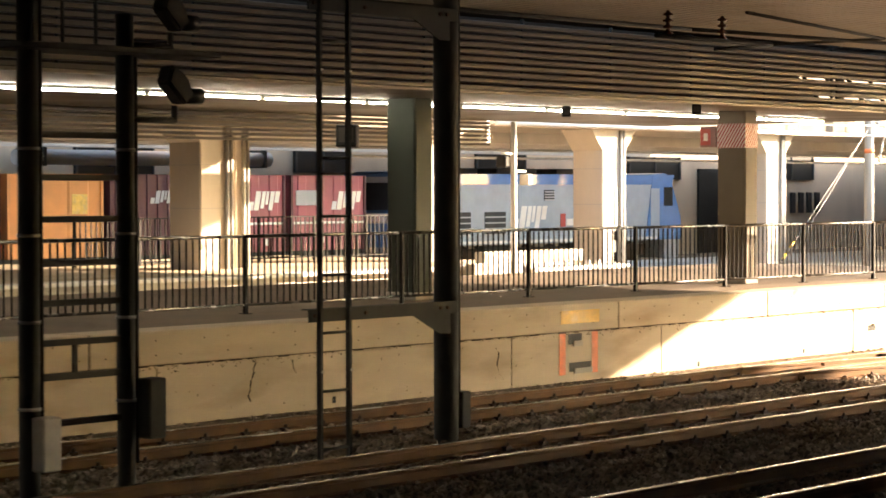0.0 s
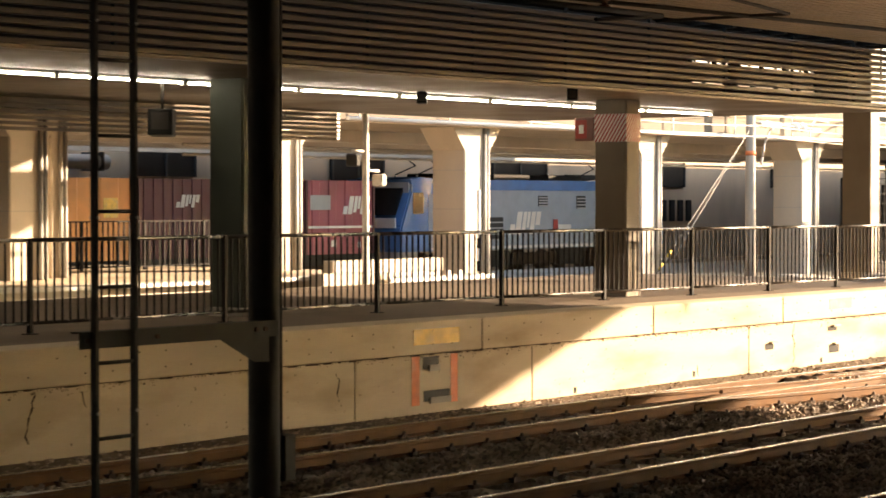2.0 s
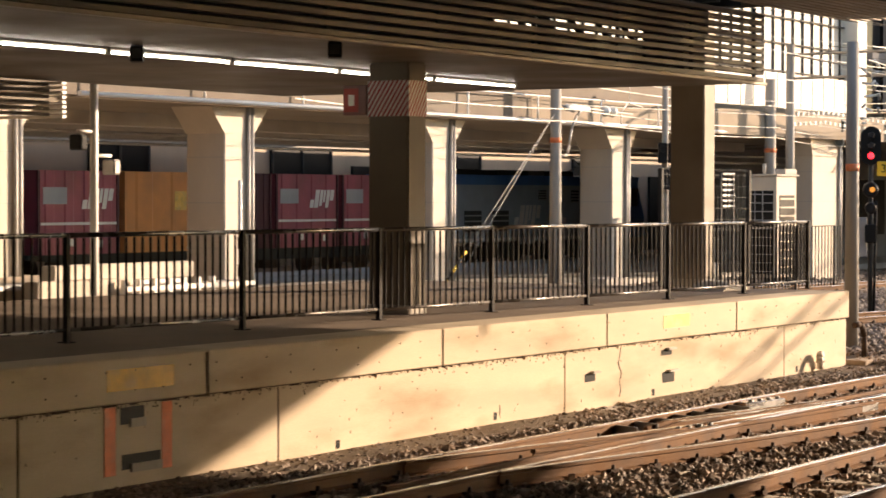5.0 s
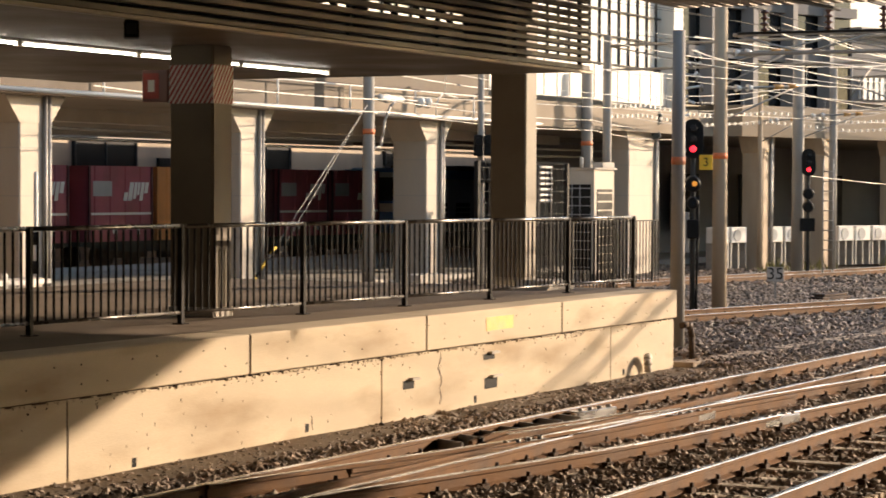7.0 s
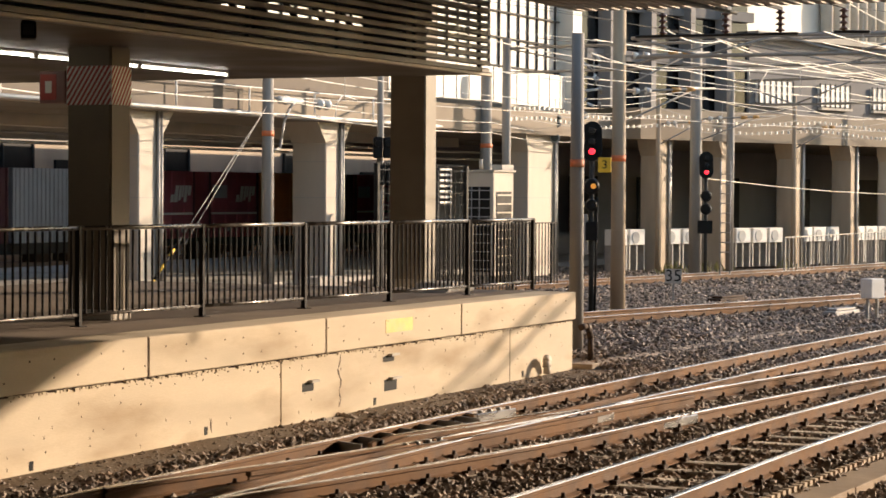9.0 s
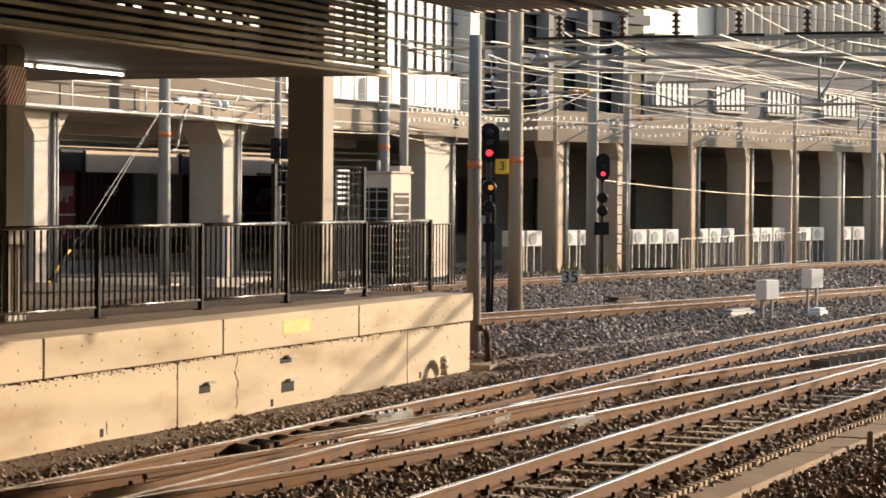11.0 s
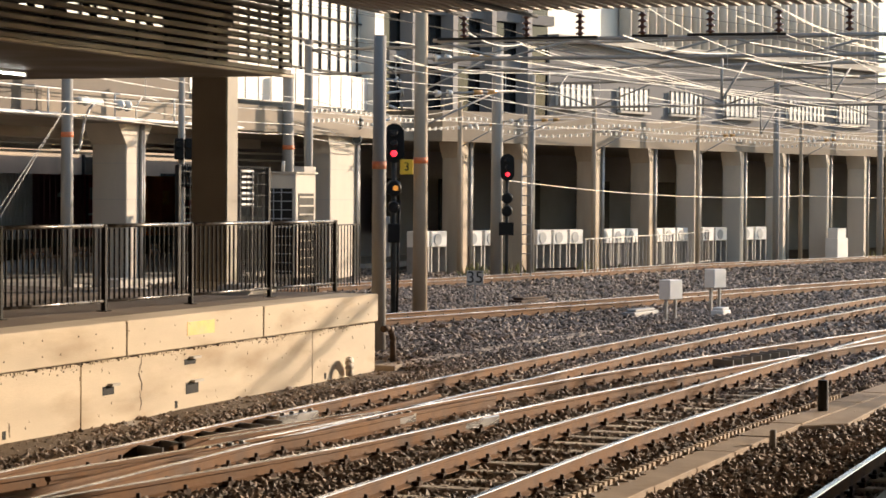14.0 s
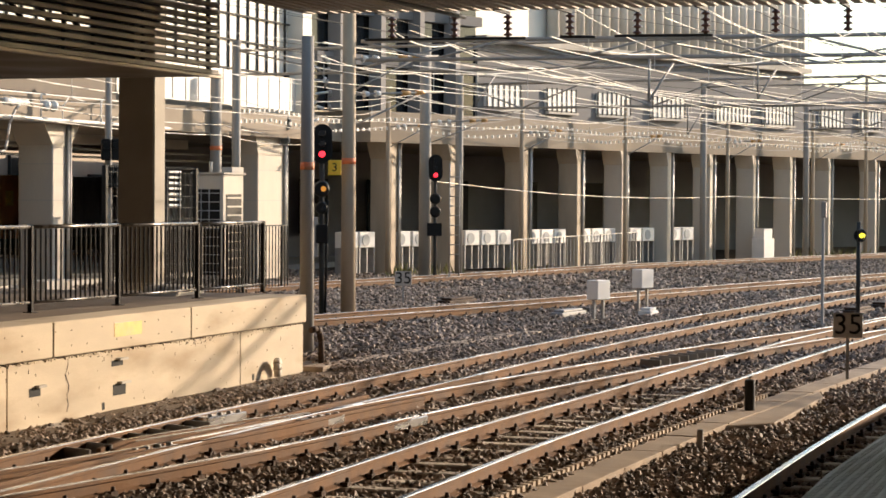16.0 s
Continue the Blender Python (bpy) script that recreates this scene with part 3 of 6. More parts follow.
def service_road():
    bm = bmesh.new()
    box(bm, -40, 118, 29.6, 42.2, -0.5, -0.05)
    tagged(part("pavement", bm, CONCRETE_GREY), "pale concrete service road under the building", "pavement", kind="structure")


service_road()


# ---- lights, speakers and sign under the roof ----
def tube_light(x):
    l = thing("tube_light", pose(x, 15.75, SOFFIT_Z), "lit fluorescent tube under the platform soffit", "tube light", "row of tube lights")
    bm = bmesh.new()
    box(bm, -1.14, 1.14, -0.035, 0.035, -0.035, -0.002)
    part("housing", bm, WHITE, l)
    bm = bmesh.new()
    tube(bm, (-1.10, 0, -0.065), (1.10, 0, -0.06), 0.014, seg=8)
    part("tube", bm, TUBE, l, "glowing white tube")
    for s in (-1, 1):
        bm = bmesh.new()
        box(bm, s * 1.13 - 0.02, s * 1.13 + 0.02, -0.03, 0.03, -0.09, -0.035)
        part("end_cap", bm, WHITE, l)


for k in range(17):
    tube_light(-10.9 + 2.32 * k)


def hung_box(x, y, drop, size, label):
    s = thing("loudspeaker", pose(x, y, SOFFIT_Z, 0, 0, 35), label, "loudspeaker", "speakers under the roof")
    w = size
    bm = bmesh.new()
    tube(bm, (0, 0, -drop), (0, 0, 0), 0.022, seg=8)
    part("stem", bm, DARK_STEEL, s)
    bm = bmesh.new()
    lathe(bm, [(0.07, -0.03), (0.07, -0.005)], seg=12)
    part("ceiling_plate", bm, DARK_STEEL, s)
    bm = bmesh.new()
    prism(bm, [(-w, -drop - w * 1.5), (w * 0.5, -drop - w * 1.6), (w * 0.75, -drop), (-w * 0.8, -drop)], -w * 0.7, w * 0.7, "y")
    bevelled(bm, 0.012)
    c = part("cabinet", bm, BLACK, s)
    bm = bmesh.new()
    box(bm, -w * 0.96, -w * 0.9, -w * 0.5, w * 0.5, -drop - w * 1.35, -drop - w * 0.2)
    part("grille", bm, DARK_STEEL, c)


hung_box(13.1, 15.8, 0.42, 0.23, "black loudspeaker on a stem under the soffit")
hung_box(18.1, 15.3, 0.02, 0.11, "small black speaker under the soffit")
hung_box(18.6, 12.95, 0.02, 0.11, "small black speaker under the soffit")


def exit_sign():
    s = thing("wall_sign", pose(22.24, 15.0, 3.44, 0, 0, -90), "brown sign with a red panel bracketed to the striped pillar", "sign")
    bm = bmesh.new()
    box(bm, -0.30, 0.06, -0.05, 0.05, 0, 0.38)
    bevelled(bm, 0.01)
    part("board", bm, BROWN, s)
    bm = bmesh.new()
    box(bm, -0.28, -0.06, -0.056, -0.05, 0.04, 0.34)
    part("panel", bm, RED, s, "red lettered panel")
    bm = bmesh.new()
    box(bm, -0.21, -0.12, -0.06, -0.056, 0.12, 0.26)
    part("pictogram", bm, WHITE, s)
    for z in (0.08, 0.3):
        bm = bmesh.new()
        box(bm, 0.06, 0.12, -0.02, 0.02, z - 0.02, z + 0.02)
        part("bracket", bm, DARK_STEEL, s)


exit_sign()


# ---- ceiling fittings over the tracks ----
def insulator(bm_host, at, h=0.34, r=0.07, n=4):
    prof = [(0.02, 0)]
    for i in range(n):
        z = h * (i + 0.15) / n
        prof += [(0.028, z), (r, z + 0.012), (r * 0.9, z + 0.03), (0.03, z + 0.05)]
    prof.append((0.02, h))
    lathe(bm_host, prof, at, 10)


def feeder():
    f = thing("feeder_bar", pose(0, 0, 0), "dark conductor bar hung on insulators along the ceiling edge", "feeder bar")
    for y in (11.46, 10.44, 9.58, 8.6, 7.55, 6.51, 5.46, 4.4, 3.3):
        bm = bmesh.new()
        insulator(bm, (33.4, y, 4.88), 0.36, 0.075)
        part("insulator", bm, LINED, f, "brown ribbed insulator")
        bm = bmesh.new()
        box(bm, 32.6, 33.44, y - 0.025, y + 0.025, 5.22, 5.27)
        part("bracket", bm, DARK_STEEL, f)
    for a, b in ((11.9, 9.3), (8.75, 8.2), (7.9, 6.4)):
        bm = bmesh.new()
        tube(bm, (33.4, a, 4.87), (33.4, b, 4.86), 0.022, seg=8)
        part("bar", bm, DARK_STEEL, f)


feeder()


def conduit(label, pts, r, material=None, group="conduits"):
    c = thing("conduit", pose(0, 0, 0), label, "conduit", group)
    bm = bmesh.new()
    for a, b in zip(pts, pts[1:]):
        tube(bm, a, b, r, seg=8)
    part("pipe", bm, material or DARK_STEEL, c)
    return c


conduit("dark cable run clipped under the slatted ceiling", [(8, 11.6, 5.12), (16, 11.3, 5.12), (24, 10.4, 5.12), (32.5, 10.0, 5.12)], 0.03)
conduit("dark cable run clipped under the slatted ceiling", [(14, 9.0, 5.14), (20, 10.2, 5.12), (20, 12.4, 5.12)], 0.025)


def ceiling_insulator_bar():
    f = thing("ceiling_insulator_frame", pose(0, 0, 0), "dark steel arm on two insulators under the ceiling", "insulator frame")
    for x in (13.8, 15.2):
        bm = bmesh.new()
        insulator(bm, (x, 10.2, 4.86), 0.36, 0.08)
        part("insulator", bm, LINED, f)
    bm = bmesh.new()
    tube(bm, (13.5, 10.2, 4.85), (16.4, 10.1, 4.85), 0.035, seg=8)
    part("arm", bm, DARK_STEEL, f)
    bm = bmesh.new()
    tube(bm, (15.0, 10.2, 4.72), (16.4, 10.1, 4.84), 0.025, seg=8)
    part("brace", bm, DARK_STEEL, f)


ceiling_insulator_bar()


# ---- masts between the tracks ----
def mast():
    x, y = 6.65, 8.3
    m = thing("steel_mast", pose(x, y, GROUND), "dark grey round steel mast between the tracks", "mast")
    bm = bmesh.new()
    lathe(bm, [(0.22, 0), (0.22, 0.05), (0.142, 0.06), (0.142, 5.42), (0.17, 5.43), (0.17, 5.5)], seg=24)
    part("shaft", bm, DARK_STEEL, m)
    bm = bmesh.new()
    tube(bm, (0.155, -0.06, 0.3), (0.155, -0.06, 5.4), 0.018, seg=6)
    part("cable_pipe", bm, DARK_STEEL, m)
    bm = bmesh.new()
    box(bm, 0.15, 0.3, -0.12, 0.05, 0.2, 0.62)
    bevelled(bm, 0.01)
    part("junction_box", bm, DARK_STEEL, m)
    for z in (1.60, 4.90):
        bm = bmesh.new()
        box(bm, -2.42, 0.0, -0.17, -0.145, z - 0.07, z + 0.07)
        box(bm, -2.42, 0.0, -0.145, -0.05, z + 0.058, z + 0.07)
        br = part("bracket_arm", bm, DARK_STEEL, m, "steel angle arm holding the ladder")
        bm = bmesh.new()
        prism(bm, [(-0.75, z - 0.07), (-0.12, z - 0.07), (-0.12, z - 0.29), (-0.3, z - 0.29)], -0.165, -0.15, "y")
        part("gusset", bm, DARK_STEEL, br)
        for bx in (-2.35, -1.55, -0.3, -0.18):
            bm = bmesh.new()
            lathe(bm, [(0.022, -0.19), (0.022, -0.168)], (bx, 0, z), 6, "Y")
            part("bolt", bm, CLIP, br)
    return m


mast()


def ladder(x, y, w, z1, step, z0=GROUND):
    l = thing("ladder", pose(x, y, z0), "narrow dark steel ladder held off the mast", "ladder")
    h = z1 - z0
    for s in (-w / 2, w / 2):
        bm = bmesh.new()
        box(bm, s - 0.022, s + 0.022, -0.03, 0.03, 0, h)
        bevelled(bm, 0.005)
        part("stile", bm, DARK_STEEL, l)
    z = 0.17
    while z < h:
        bm = bmesh.new()
        tube(bm, (-w / 2, 0, z), (w / 2, 0, z), 0.016, seg=8)
        part("rung", bm, DARK_STEEL, l)
        z += step
    for z in (1.0, 2.6, 4.2):
        for s in (-w / 2, w / 2):
            bm = bmesh.new()
            lathe(bm, [(0.015, -0.045), (0.015, 0.045)], (s, 0, z), 6, "Y")
            part("bolt", bm, GALV, l)


ladder(4.6, 8.12, 0.45, 5.1, 0.62)


def signal_frame():
    s = thing("signal_mast", pose(0.37, 8.0, GROUND), "dark two-legged signal mast with rungs and hooded lamps", "signal mast")
    gap = 1.18
    for i, (dx, r, top) in enumerate(((0, 0.098, 5.45), (gap, 0.088, 4.61))):
        bm = bmesh.new()
        lathe(bm, [(0.16, 0), (0.16, 0.04), (r, 0.05), (r, top)], (dx, 0, 0), 18)
        leg = part("leg", bm, DARK_STEEL, s)
        bm = bmesh.new()
        tube(bm, (dx + r + 0.03, -0.02, 0.3), (dx + r + 0.03, -0.02, top - 0.4), 0.022, seg=6)
        part("cable", bm, BLACK, leg)
        for z in (0.9, 1.7, 2.5, 3.3):
            bm = bmesh.new()
            lathe(bm, [(r + 0.012, z), (r + 0.012, z + 0.03)], (dx, 0, 0), 14)
            part("clamp", bm, GALV, leg)
    for z in (0.76, 1.19, 1.51, 1.88, 2.25, 2.66, 3.05, 3.45):
        bm = bmesh.new()
        box(bm, 0.05, gap - 0.05, -0.025, 0.025, z - 0.03, z + 0.03)
        part("rung", bm, DARK_STEEL, s)
    bm = bmesh.new()
    box(bm, 0.52, 0.56, -0.02, 0.02, 1.19, 1.51)
    part("strut", bm, DARK_STEEL, s)
    bm = bmesh.new()
    box(bm, -0.35, gap + 0.95, -0.35, 0.3, 4.22, 4.28)
    bevelled(bm, 0.01)
    part("walkway", bm, DARK_STEEL, s, "dark steel walkway plate")
    for x in (-0.1, 0.25, 0.65):
        bm = bmesh.new()
        tube(bm, (x, -0.2, 4.28), (x, -0.2, 5.1), 0.02, seg=6)
        part("handrail_post", bm, DARK_STEEL, s)
    for x, z in ((gap + 0.55, 3.95), (gap + 0.50, 4.66)):
        bm = bmesh.new()
        prism(bm, [(-0.17, 0.02), (0.06, -0.2), (0.2, -0.1), (0.1, 0.1), (-0.1, 0.2)], -0.1, 0.1, "y")
        bmesh.ops.translate(bm, verts=bm.verts[:], vec=(x, -0.1, z))
        bevelled(bm, 0.03, 2)
        lamp = part("lamp_housing", bm, BLACK, s, "black hooded signal lamp")
        bm = bmesh.new()
        lathe(bm, [(0.07, -0.1), (0.08, 0.02), (0.08, 0.12)], (x + 0.2, -0.12, z - 0.1), 14, "X")
        part("hood", bm, BLACK, lamp)
        bm = bmesh.new()
        tube(bm, (gap, 0, z - 0.34), (x, -0.1, z - 0.34), 0.03, seg=8)
        tube(bm, (x, -0.1, z - 0.36), (x, -0.1, z - 0.2), 0.03, seg=8)
        part("lamp_arm", bm, DARK_STEEL, s)
    for x, z, h in ((0.05, 0.35, 0.5), (gap + 0.17, 0.55, 0.58)):
        bm = bmesh.new()
        box(bm, x - 0.12, x + 0.1, -0.28, -0.1, z, z + h)
        bevelled(bm, 0.015)
        part("relay_box", bm, GALV if x < 0.5 else DARK_STEEL, s, "grey relay box clamped to the leg")


signal_frame()


# ---- building details ----
def sheet_wall(name, label, line, x0, x1, z0, z1, off, material, step=3.0, thick=0.3):
    bm = bmesh.new()
    sweep(bm, [(off, z0), (off, z1), (off + thick, z1), (off + thick, z0)], line, x0, x1, step)
    return part(name, bm, material, BUILDING, label)


NEAR = along([(-60, 28), (54, 28), (70, 28)])
# left part of parapet and an added plate carry painted shade
sheet_wall("parapet", "parapet with its shade put in as dark brown", NEAR, 20, 56, 5.0, 6.25, -0.85, SHADE_BROWN, 12)
sheet_wall("fascia", "thin dark brown plate added as the shade on the deck edge", NEAR, -20, 48, 4.3, 4.99, -0.83, SHADE_BROWN, 17, 0.02)
sheet_wall("parapet", "white ribbed parapet panels", NEAR, 56, 69.6, 5.18, 6.25, -0.85, WHITE_PANEL, 12)
for x in [56 + 0.92 * k for k in range(15)]:
    bm = bmesh.new()
    box(bm, x, x + 0.03, 27.13, 27.15, 5.2, 6.24)
    part("panel_joint", bm, CONCRETE_GREY, BUILDING)
# unseen wall added to keep direct sun off the goods track
sheet_wall("upper_wall", "unseen upper wall added to block the sun", NEAR, -60, 40, 5.1, 17.0, -0.3, FACADE, 20)
# glazing is carried up past the visible part to block the sun too
sheet_wall("upper_glazing", "bright glazed strip above the parapet", NEAR, 40, 69.4, 6.25, 17.0, -0.55, WHITE_PANEL, 12)
for x in [40.2 + 0.78 * k for k in range(38)]:
    bm = bmesh.new()
    box(bm, x, x + 0.06, 27.38, 27.44, 6.25, 17.0)
    part("mullion", bm, DARK_STEEL, BUILDING, "dark upright mullion")
for z in (6.32, 7.2, 8.0, 9.2, 10.4):
    bm = bmesh.new()
    box(bm, 40, 69.4, 27.36, 27.44, z, z + 0.05)
    part("glazing_rail", bm, DARK_STEEL, BUILDING)
bm = bmesh.new()
box(bm, 69.4, 70.2, 26.9, 36, 4.3, 14)
part("corner_pier", bm, WHITE_PANEL, BUILDING, "white corner pier of the station building")
sheet_wall("tower_wall", "dark grey glazed tower wall", ARCADE, 70.3, 79, 5.3, 14, 0.6, GLASS_DARK)
for x in (71.5, 73.6, 75.6, 77.5):
    bm = bmesh.new()
    y = ARCADE(x)
    box(bm, x - 0.25, x + 0.25, y + 0.15, y + 0.6, 5.3, 14)
    part("tower_pier", bm, FACADE, BUILDING)
for z in (6.9, 8.6):
    bm = bmesh.new()
    sweep(bm, [(0.3, z), (0.3, z + 0.35), (0.6, z + 0.35), (0.6, z)], ARCADE, 70.3, 79, 2)
    part("spandrel", bm, FACADE, BUILDING)
sheet_wall("upper_wall", "grey rendered upper wall with barred window strips", ARCADE, 79, 103, 5.3, 8.25, 0.5, FACADE)
sheet_wall("lower_wing", "lower grey wing with a stepped roofline", ARCADE, 103, 111, 5.3, 7.6, 0.5, FACADE)
sheet_wall("lower_wing", "lower grey wing with a stepped roofline", ARCADE, 111, 122, 5.3, 7.0, 0.5, FACADE)
sheet_wall("lower_wing", "lower grey wing with a stepped roofline", ARCADE, 122, 140, 5.3, 6.5, 0.5, FACADE)


def flutes():
    me = None
    x = 84.0
    while x < 103:
        y = ARCADE(x)
        if me is None:
            bm = bmesh.new()
            tube(bm, (0, 0, 8.3), (0, 0, 14), 0.24, seg=10)
            me = mesh("fluted_panel", bm, WHITE_PANEL)
        again(me, "fluted_panel", BUILDING, (x, y + 0.45, 0))
        x += 0.62
    sheet_wall("band_wall", "white wall behind the flutes", ARCADE, 79, 103, 8.25, 14, 0.7, WHITE_PANEL)
    sheet_wall("band", "grey concrete band below the flutes", ARCADE, 79, 103, 8.1, 8.32, 0.1, CONCRETE_GREY, 3, 0.5)


flutes()


def barred_window(x, w, z0, z1):
    y = ARCADE(x) + 0.5
    a = math.degrees(math.atan2(ARCADE(x + 1) - ARCADE(x - 1), 2))
    win = new("window_bay")
    win.parent = BUILDING
    win.matrix_basis = pose(x, y, 0, 0, 0, a)
    tagged(win, "pale window strip behind upright bars")
    bm = bmesh.new()
    box(bm, -w / 2, w / 2, -0.1, 0.05, z0, z1)
    part("pane", bm, WHITE, win)
    n = max(3, round(w / 0.34))
    for i in range(n + 1):
        u = -w / 2 + w * i / n
        bm = bmesh.new()
        box(bm, u - 0.03, u + 0.03, -0.13, -0.09, z0 - 0.05, z1 + 0.05)
        part("window_bar", bm, DARK_STEEL, win)
    bm = bmesh.new()
    box(bm, -w / 2 - 0.05, w / 2 + 0.05, -0.2, -0.05, z0 - 0.14, z0 - 0.05)
    part("sill", bm, CONCRETE_GREY, win)


for x, w in ((80.6, 2.2), (84.6, 2.2), (88.4, 2.4), (92.2, 2.4), (97.0, 3.0), (100.8, 2.6), (105.5, 2.2), (109, 2.0), (114, 2.4), (119, 2.4), (125, 2.6)):
    barred_window(x, w, 5.75, 6.55)


def back_windows():
    for x0, x1, z0, z1 in ((36.5, 40, 3.3, 4.2), (47.0, 50.0, 3.5, 4.25), (57.5, 60.7, 3.35, 4.25), (68, 72, 3.3, 4.25), (79.5, 83.5, 3.3, 4.25), (92, 95, 3.3, 4.2)):
        bm = bmesh.new()
        box(bm, x0, x1, 49.9, 50.02, z0 - 0.2, z1)
        w = part("back_window", bm, BLACK, BUILDING, "dark opening high in the back wall")
        bm = bmesh.new()
        for k in (0, 0.5, 1):
            box(bm, x0 + (x1 - x0 - 0.08) * k, x0 + (x1 - x0 - 0.08) * k + 0.08, 49.84, 49.9, z0 - 0.2, z1)
        part("frame", bm, DARK_STEEL, w)
    for k in range(4):
        bm = bmesh.new()
        box(bm, 81.5 + k * 0.75, 81.9 + k * 0.75, 49.9, 50.02, 1.5, 2.5)
        part("wall_slot", bm, BLACK, BUILDING, "narrow dark slot in the back wall")
    for x0, x1, z1 in ((73.5, 78, 3.6), (100, 104, 3.4), (122, 126, 3.4)):
        bm = bmesh.new()
        box(bm, x0, x1, 49.88, 50.02, -0.4, z1)
        part("back_doorway", bm, BLACK, BUILDING, "dark doorway in the back wall")


back_windows()


def hall_duct():
    d = thing("wall_duct", pose(0, 0, 0), "grey ventilation duct along the back wall", "duct")
    bm = bmesh.new()
    tube(bm, (33.5, 49.3, 3.75), (45.0, 49.3, 3.75), 0.26, seg=14)
    part("pipe", bm, CONT_GREY, d)
    for x in (34.5, 38.0, 41.5, 44.6):
        bm = bmesh.new()
        box(bm, x - 0.05, x + 0.05, 49.0, 50.0, 3.45, 4.08)
        part("bracket", bm, DARK_STEEL, d)


hall_duct()


def deck_beams():
    for y in (31.5, 35.5, 39.5, 43.5):
        bm = bmesh.new()
        box(bm, -60, 70, y - 0.25, y + 0.25, 3.95, 4.26)
        part("beam", bm, CONCRETE_GREY, BUILDING)


deck_beams()
# added roof slab over the goods track and end walls, to keep sun out
bm = bmesh.new()
prism(bm, [(-60, 28.2), (70, 28.2), (80, 23.8), (96, 18.6), (120, 9.4), (140, 0.5), (190, -20), (190, 46.2), (70, 46.2), (70, 40.0), (-60, 40.0)], 5.0, 5.25, "z")
part("floor_slab", bm, CONCRETE_GREY, BUILDING, "slab added to keep sun off the goods hall")


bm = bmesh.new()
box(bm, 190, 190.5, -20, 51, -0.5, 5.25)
part("end_wall", bm, WALL_DARK, BUILDING, "unseen end wall added to keep sun out of the goods hall")
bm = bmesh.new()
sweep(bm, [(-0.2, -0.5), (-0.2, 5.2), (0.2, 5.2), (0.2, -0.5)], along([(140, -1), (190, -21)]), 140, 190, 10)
part("side_wall", bm, WALL_DARK, BUILDING, "unseen side wall added to keep sun out of the goods hall")


def pipe_rail():
    p = thing("service_pipe", pose(0, 0, 0), "white painted service pipes on posts along the deck edge", "service pipe")
    for z, r in ((4.32, 0.05), (4.95, 0.02)):
        bm = bmesh.new()
        tube(bm, (30.6, 27.0, z), (69, 27.0, z), r, seg=8)
        part("pipe", bm, WHITE, p)
    for x in [31 + 3.4 * k for k in range(12)]:
        bm = bmesh.new()
        tube(bm, (x, 27.0, 4.3), (x, 27.0, 4.95), 0.025, seg=6)
        part("upright", bm, WHITE, p)
    for z in (3.72, 3.5):
        bm = bmesh.new()
        tube(bm, (28, 29.6, z), (70, 29.6, z), 0.035, seg=8)
        part("pipe", bm, GALV, p)


pipe_rail()


# ---- second platform ----
def far_platform():
    p = thing("far_platform", pose(0, 0, 0), "second platform with sunlit paving and a white edge", "platform", kind="structure")
    bm = bmesh.new()
    box(bm, -60, 30.2, 24.6, 27.2, 0.55, 0.9)
    part("slab", bm, CONCRETE_PALE, p)
    bm = bmesh.new()
    box(bm, -60, 30.2, 24.9, 34, 0.9, 0.92)
    part("paving", bm, CONCRETE, p, "pale yellowish paving")
    bm = bmesh.new()
    box(bm, -60, 30.2, 27.2, 34, -0.4, 0.9)
    part("core", bm, CONCRETE, p)
    bm = bmesh.new()
    box(bm, -60, 30.3, 24.3, 24.9, 0.86, 0.93)
    part("edge_strip", bm, WHITE, p, "white platform edge strip")
    for x in [-20 + 3.1 * k for k in range(17)]:
        bm = bmesh.new()
        prism(bm, [(x - 0.2, -0.3), (x + 0.2, -0.3), (x + 0.08, 0.0), (x + 0.08, 0.55), (x - 0.08, 0.55), (x - 0.08, 0.0)], 24.75, 25.0, "y")
        part("trestle", bm, WHITE, p)
    bm = bmesh.new()
    box(bm, -60, 28.7, 25.8, 34, 4.05, 4.14)
    r = part("canopy_soffit", bm, SOFFIT, p, "beige soffit of the far canopy")
    for i in range(8):
        bm = bmesh.new()
        box(bm, 28.7, 28.8, 25.74, 27.6, 3.78 + i * 0.085, 3.83 + i * 0.085)
        part("louvre_slat", bm, WHITE, p)


far_platform()


def low_fence(label, x0, x1, y, z, h, step, material, group="fences", name="fence"):
    f = thing(name, pose(0, 0, z), label, "fence", group)
    for zz in (h, 0.1):
        bm = bmesh.new()
        box(bm, x0, x1, y - 0.02, y + 0.02, zz - 0.03, zz)
        part("rail", bm, material, f)
    bm = bmesh.new()
    box(bm, -0.012, 0.012, -0.012, 0.012, 0.1, h - 0.03)
    me = mesh("bar", bm, material)
    bm = bmesh.new()
    box(bm, -0.03, 0.03, -0.03, 0.03, 0, h)
    mp = mesh("post", bm, material)
    n = int((x1 - x0) / step)
    for i in range(n + 1):
        x = x0 + (x1 - x0) * i / n
        again(mp if i % 12 == 0 else me, "post" if i % 12 == 0 else "bar", f, (x, y, 0))
    return f


low_fence("dark railing on the far platform", 20, 31.4, 30.5, 0.92, 1.1, 0.16, RAILING)
low_fence("pale fence at the end of the far platform", 26.5, 31.8, 24.2, -0.27, 1.05, 0.4, WHITE)


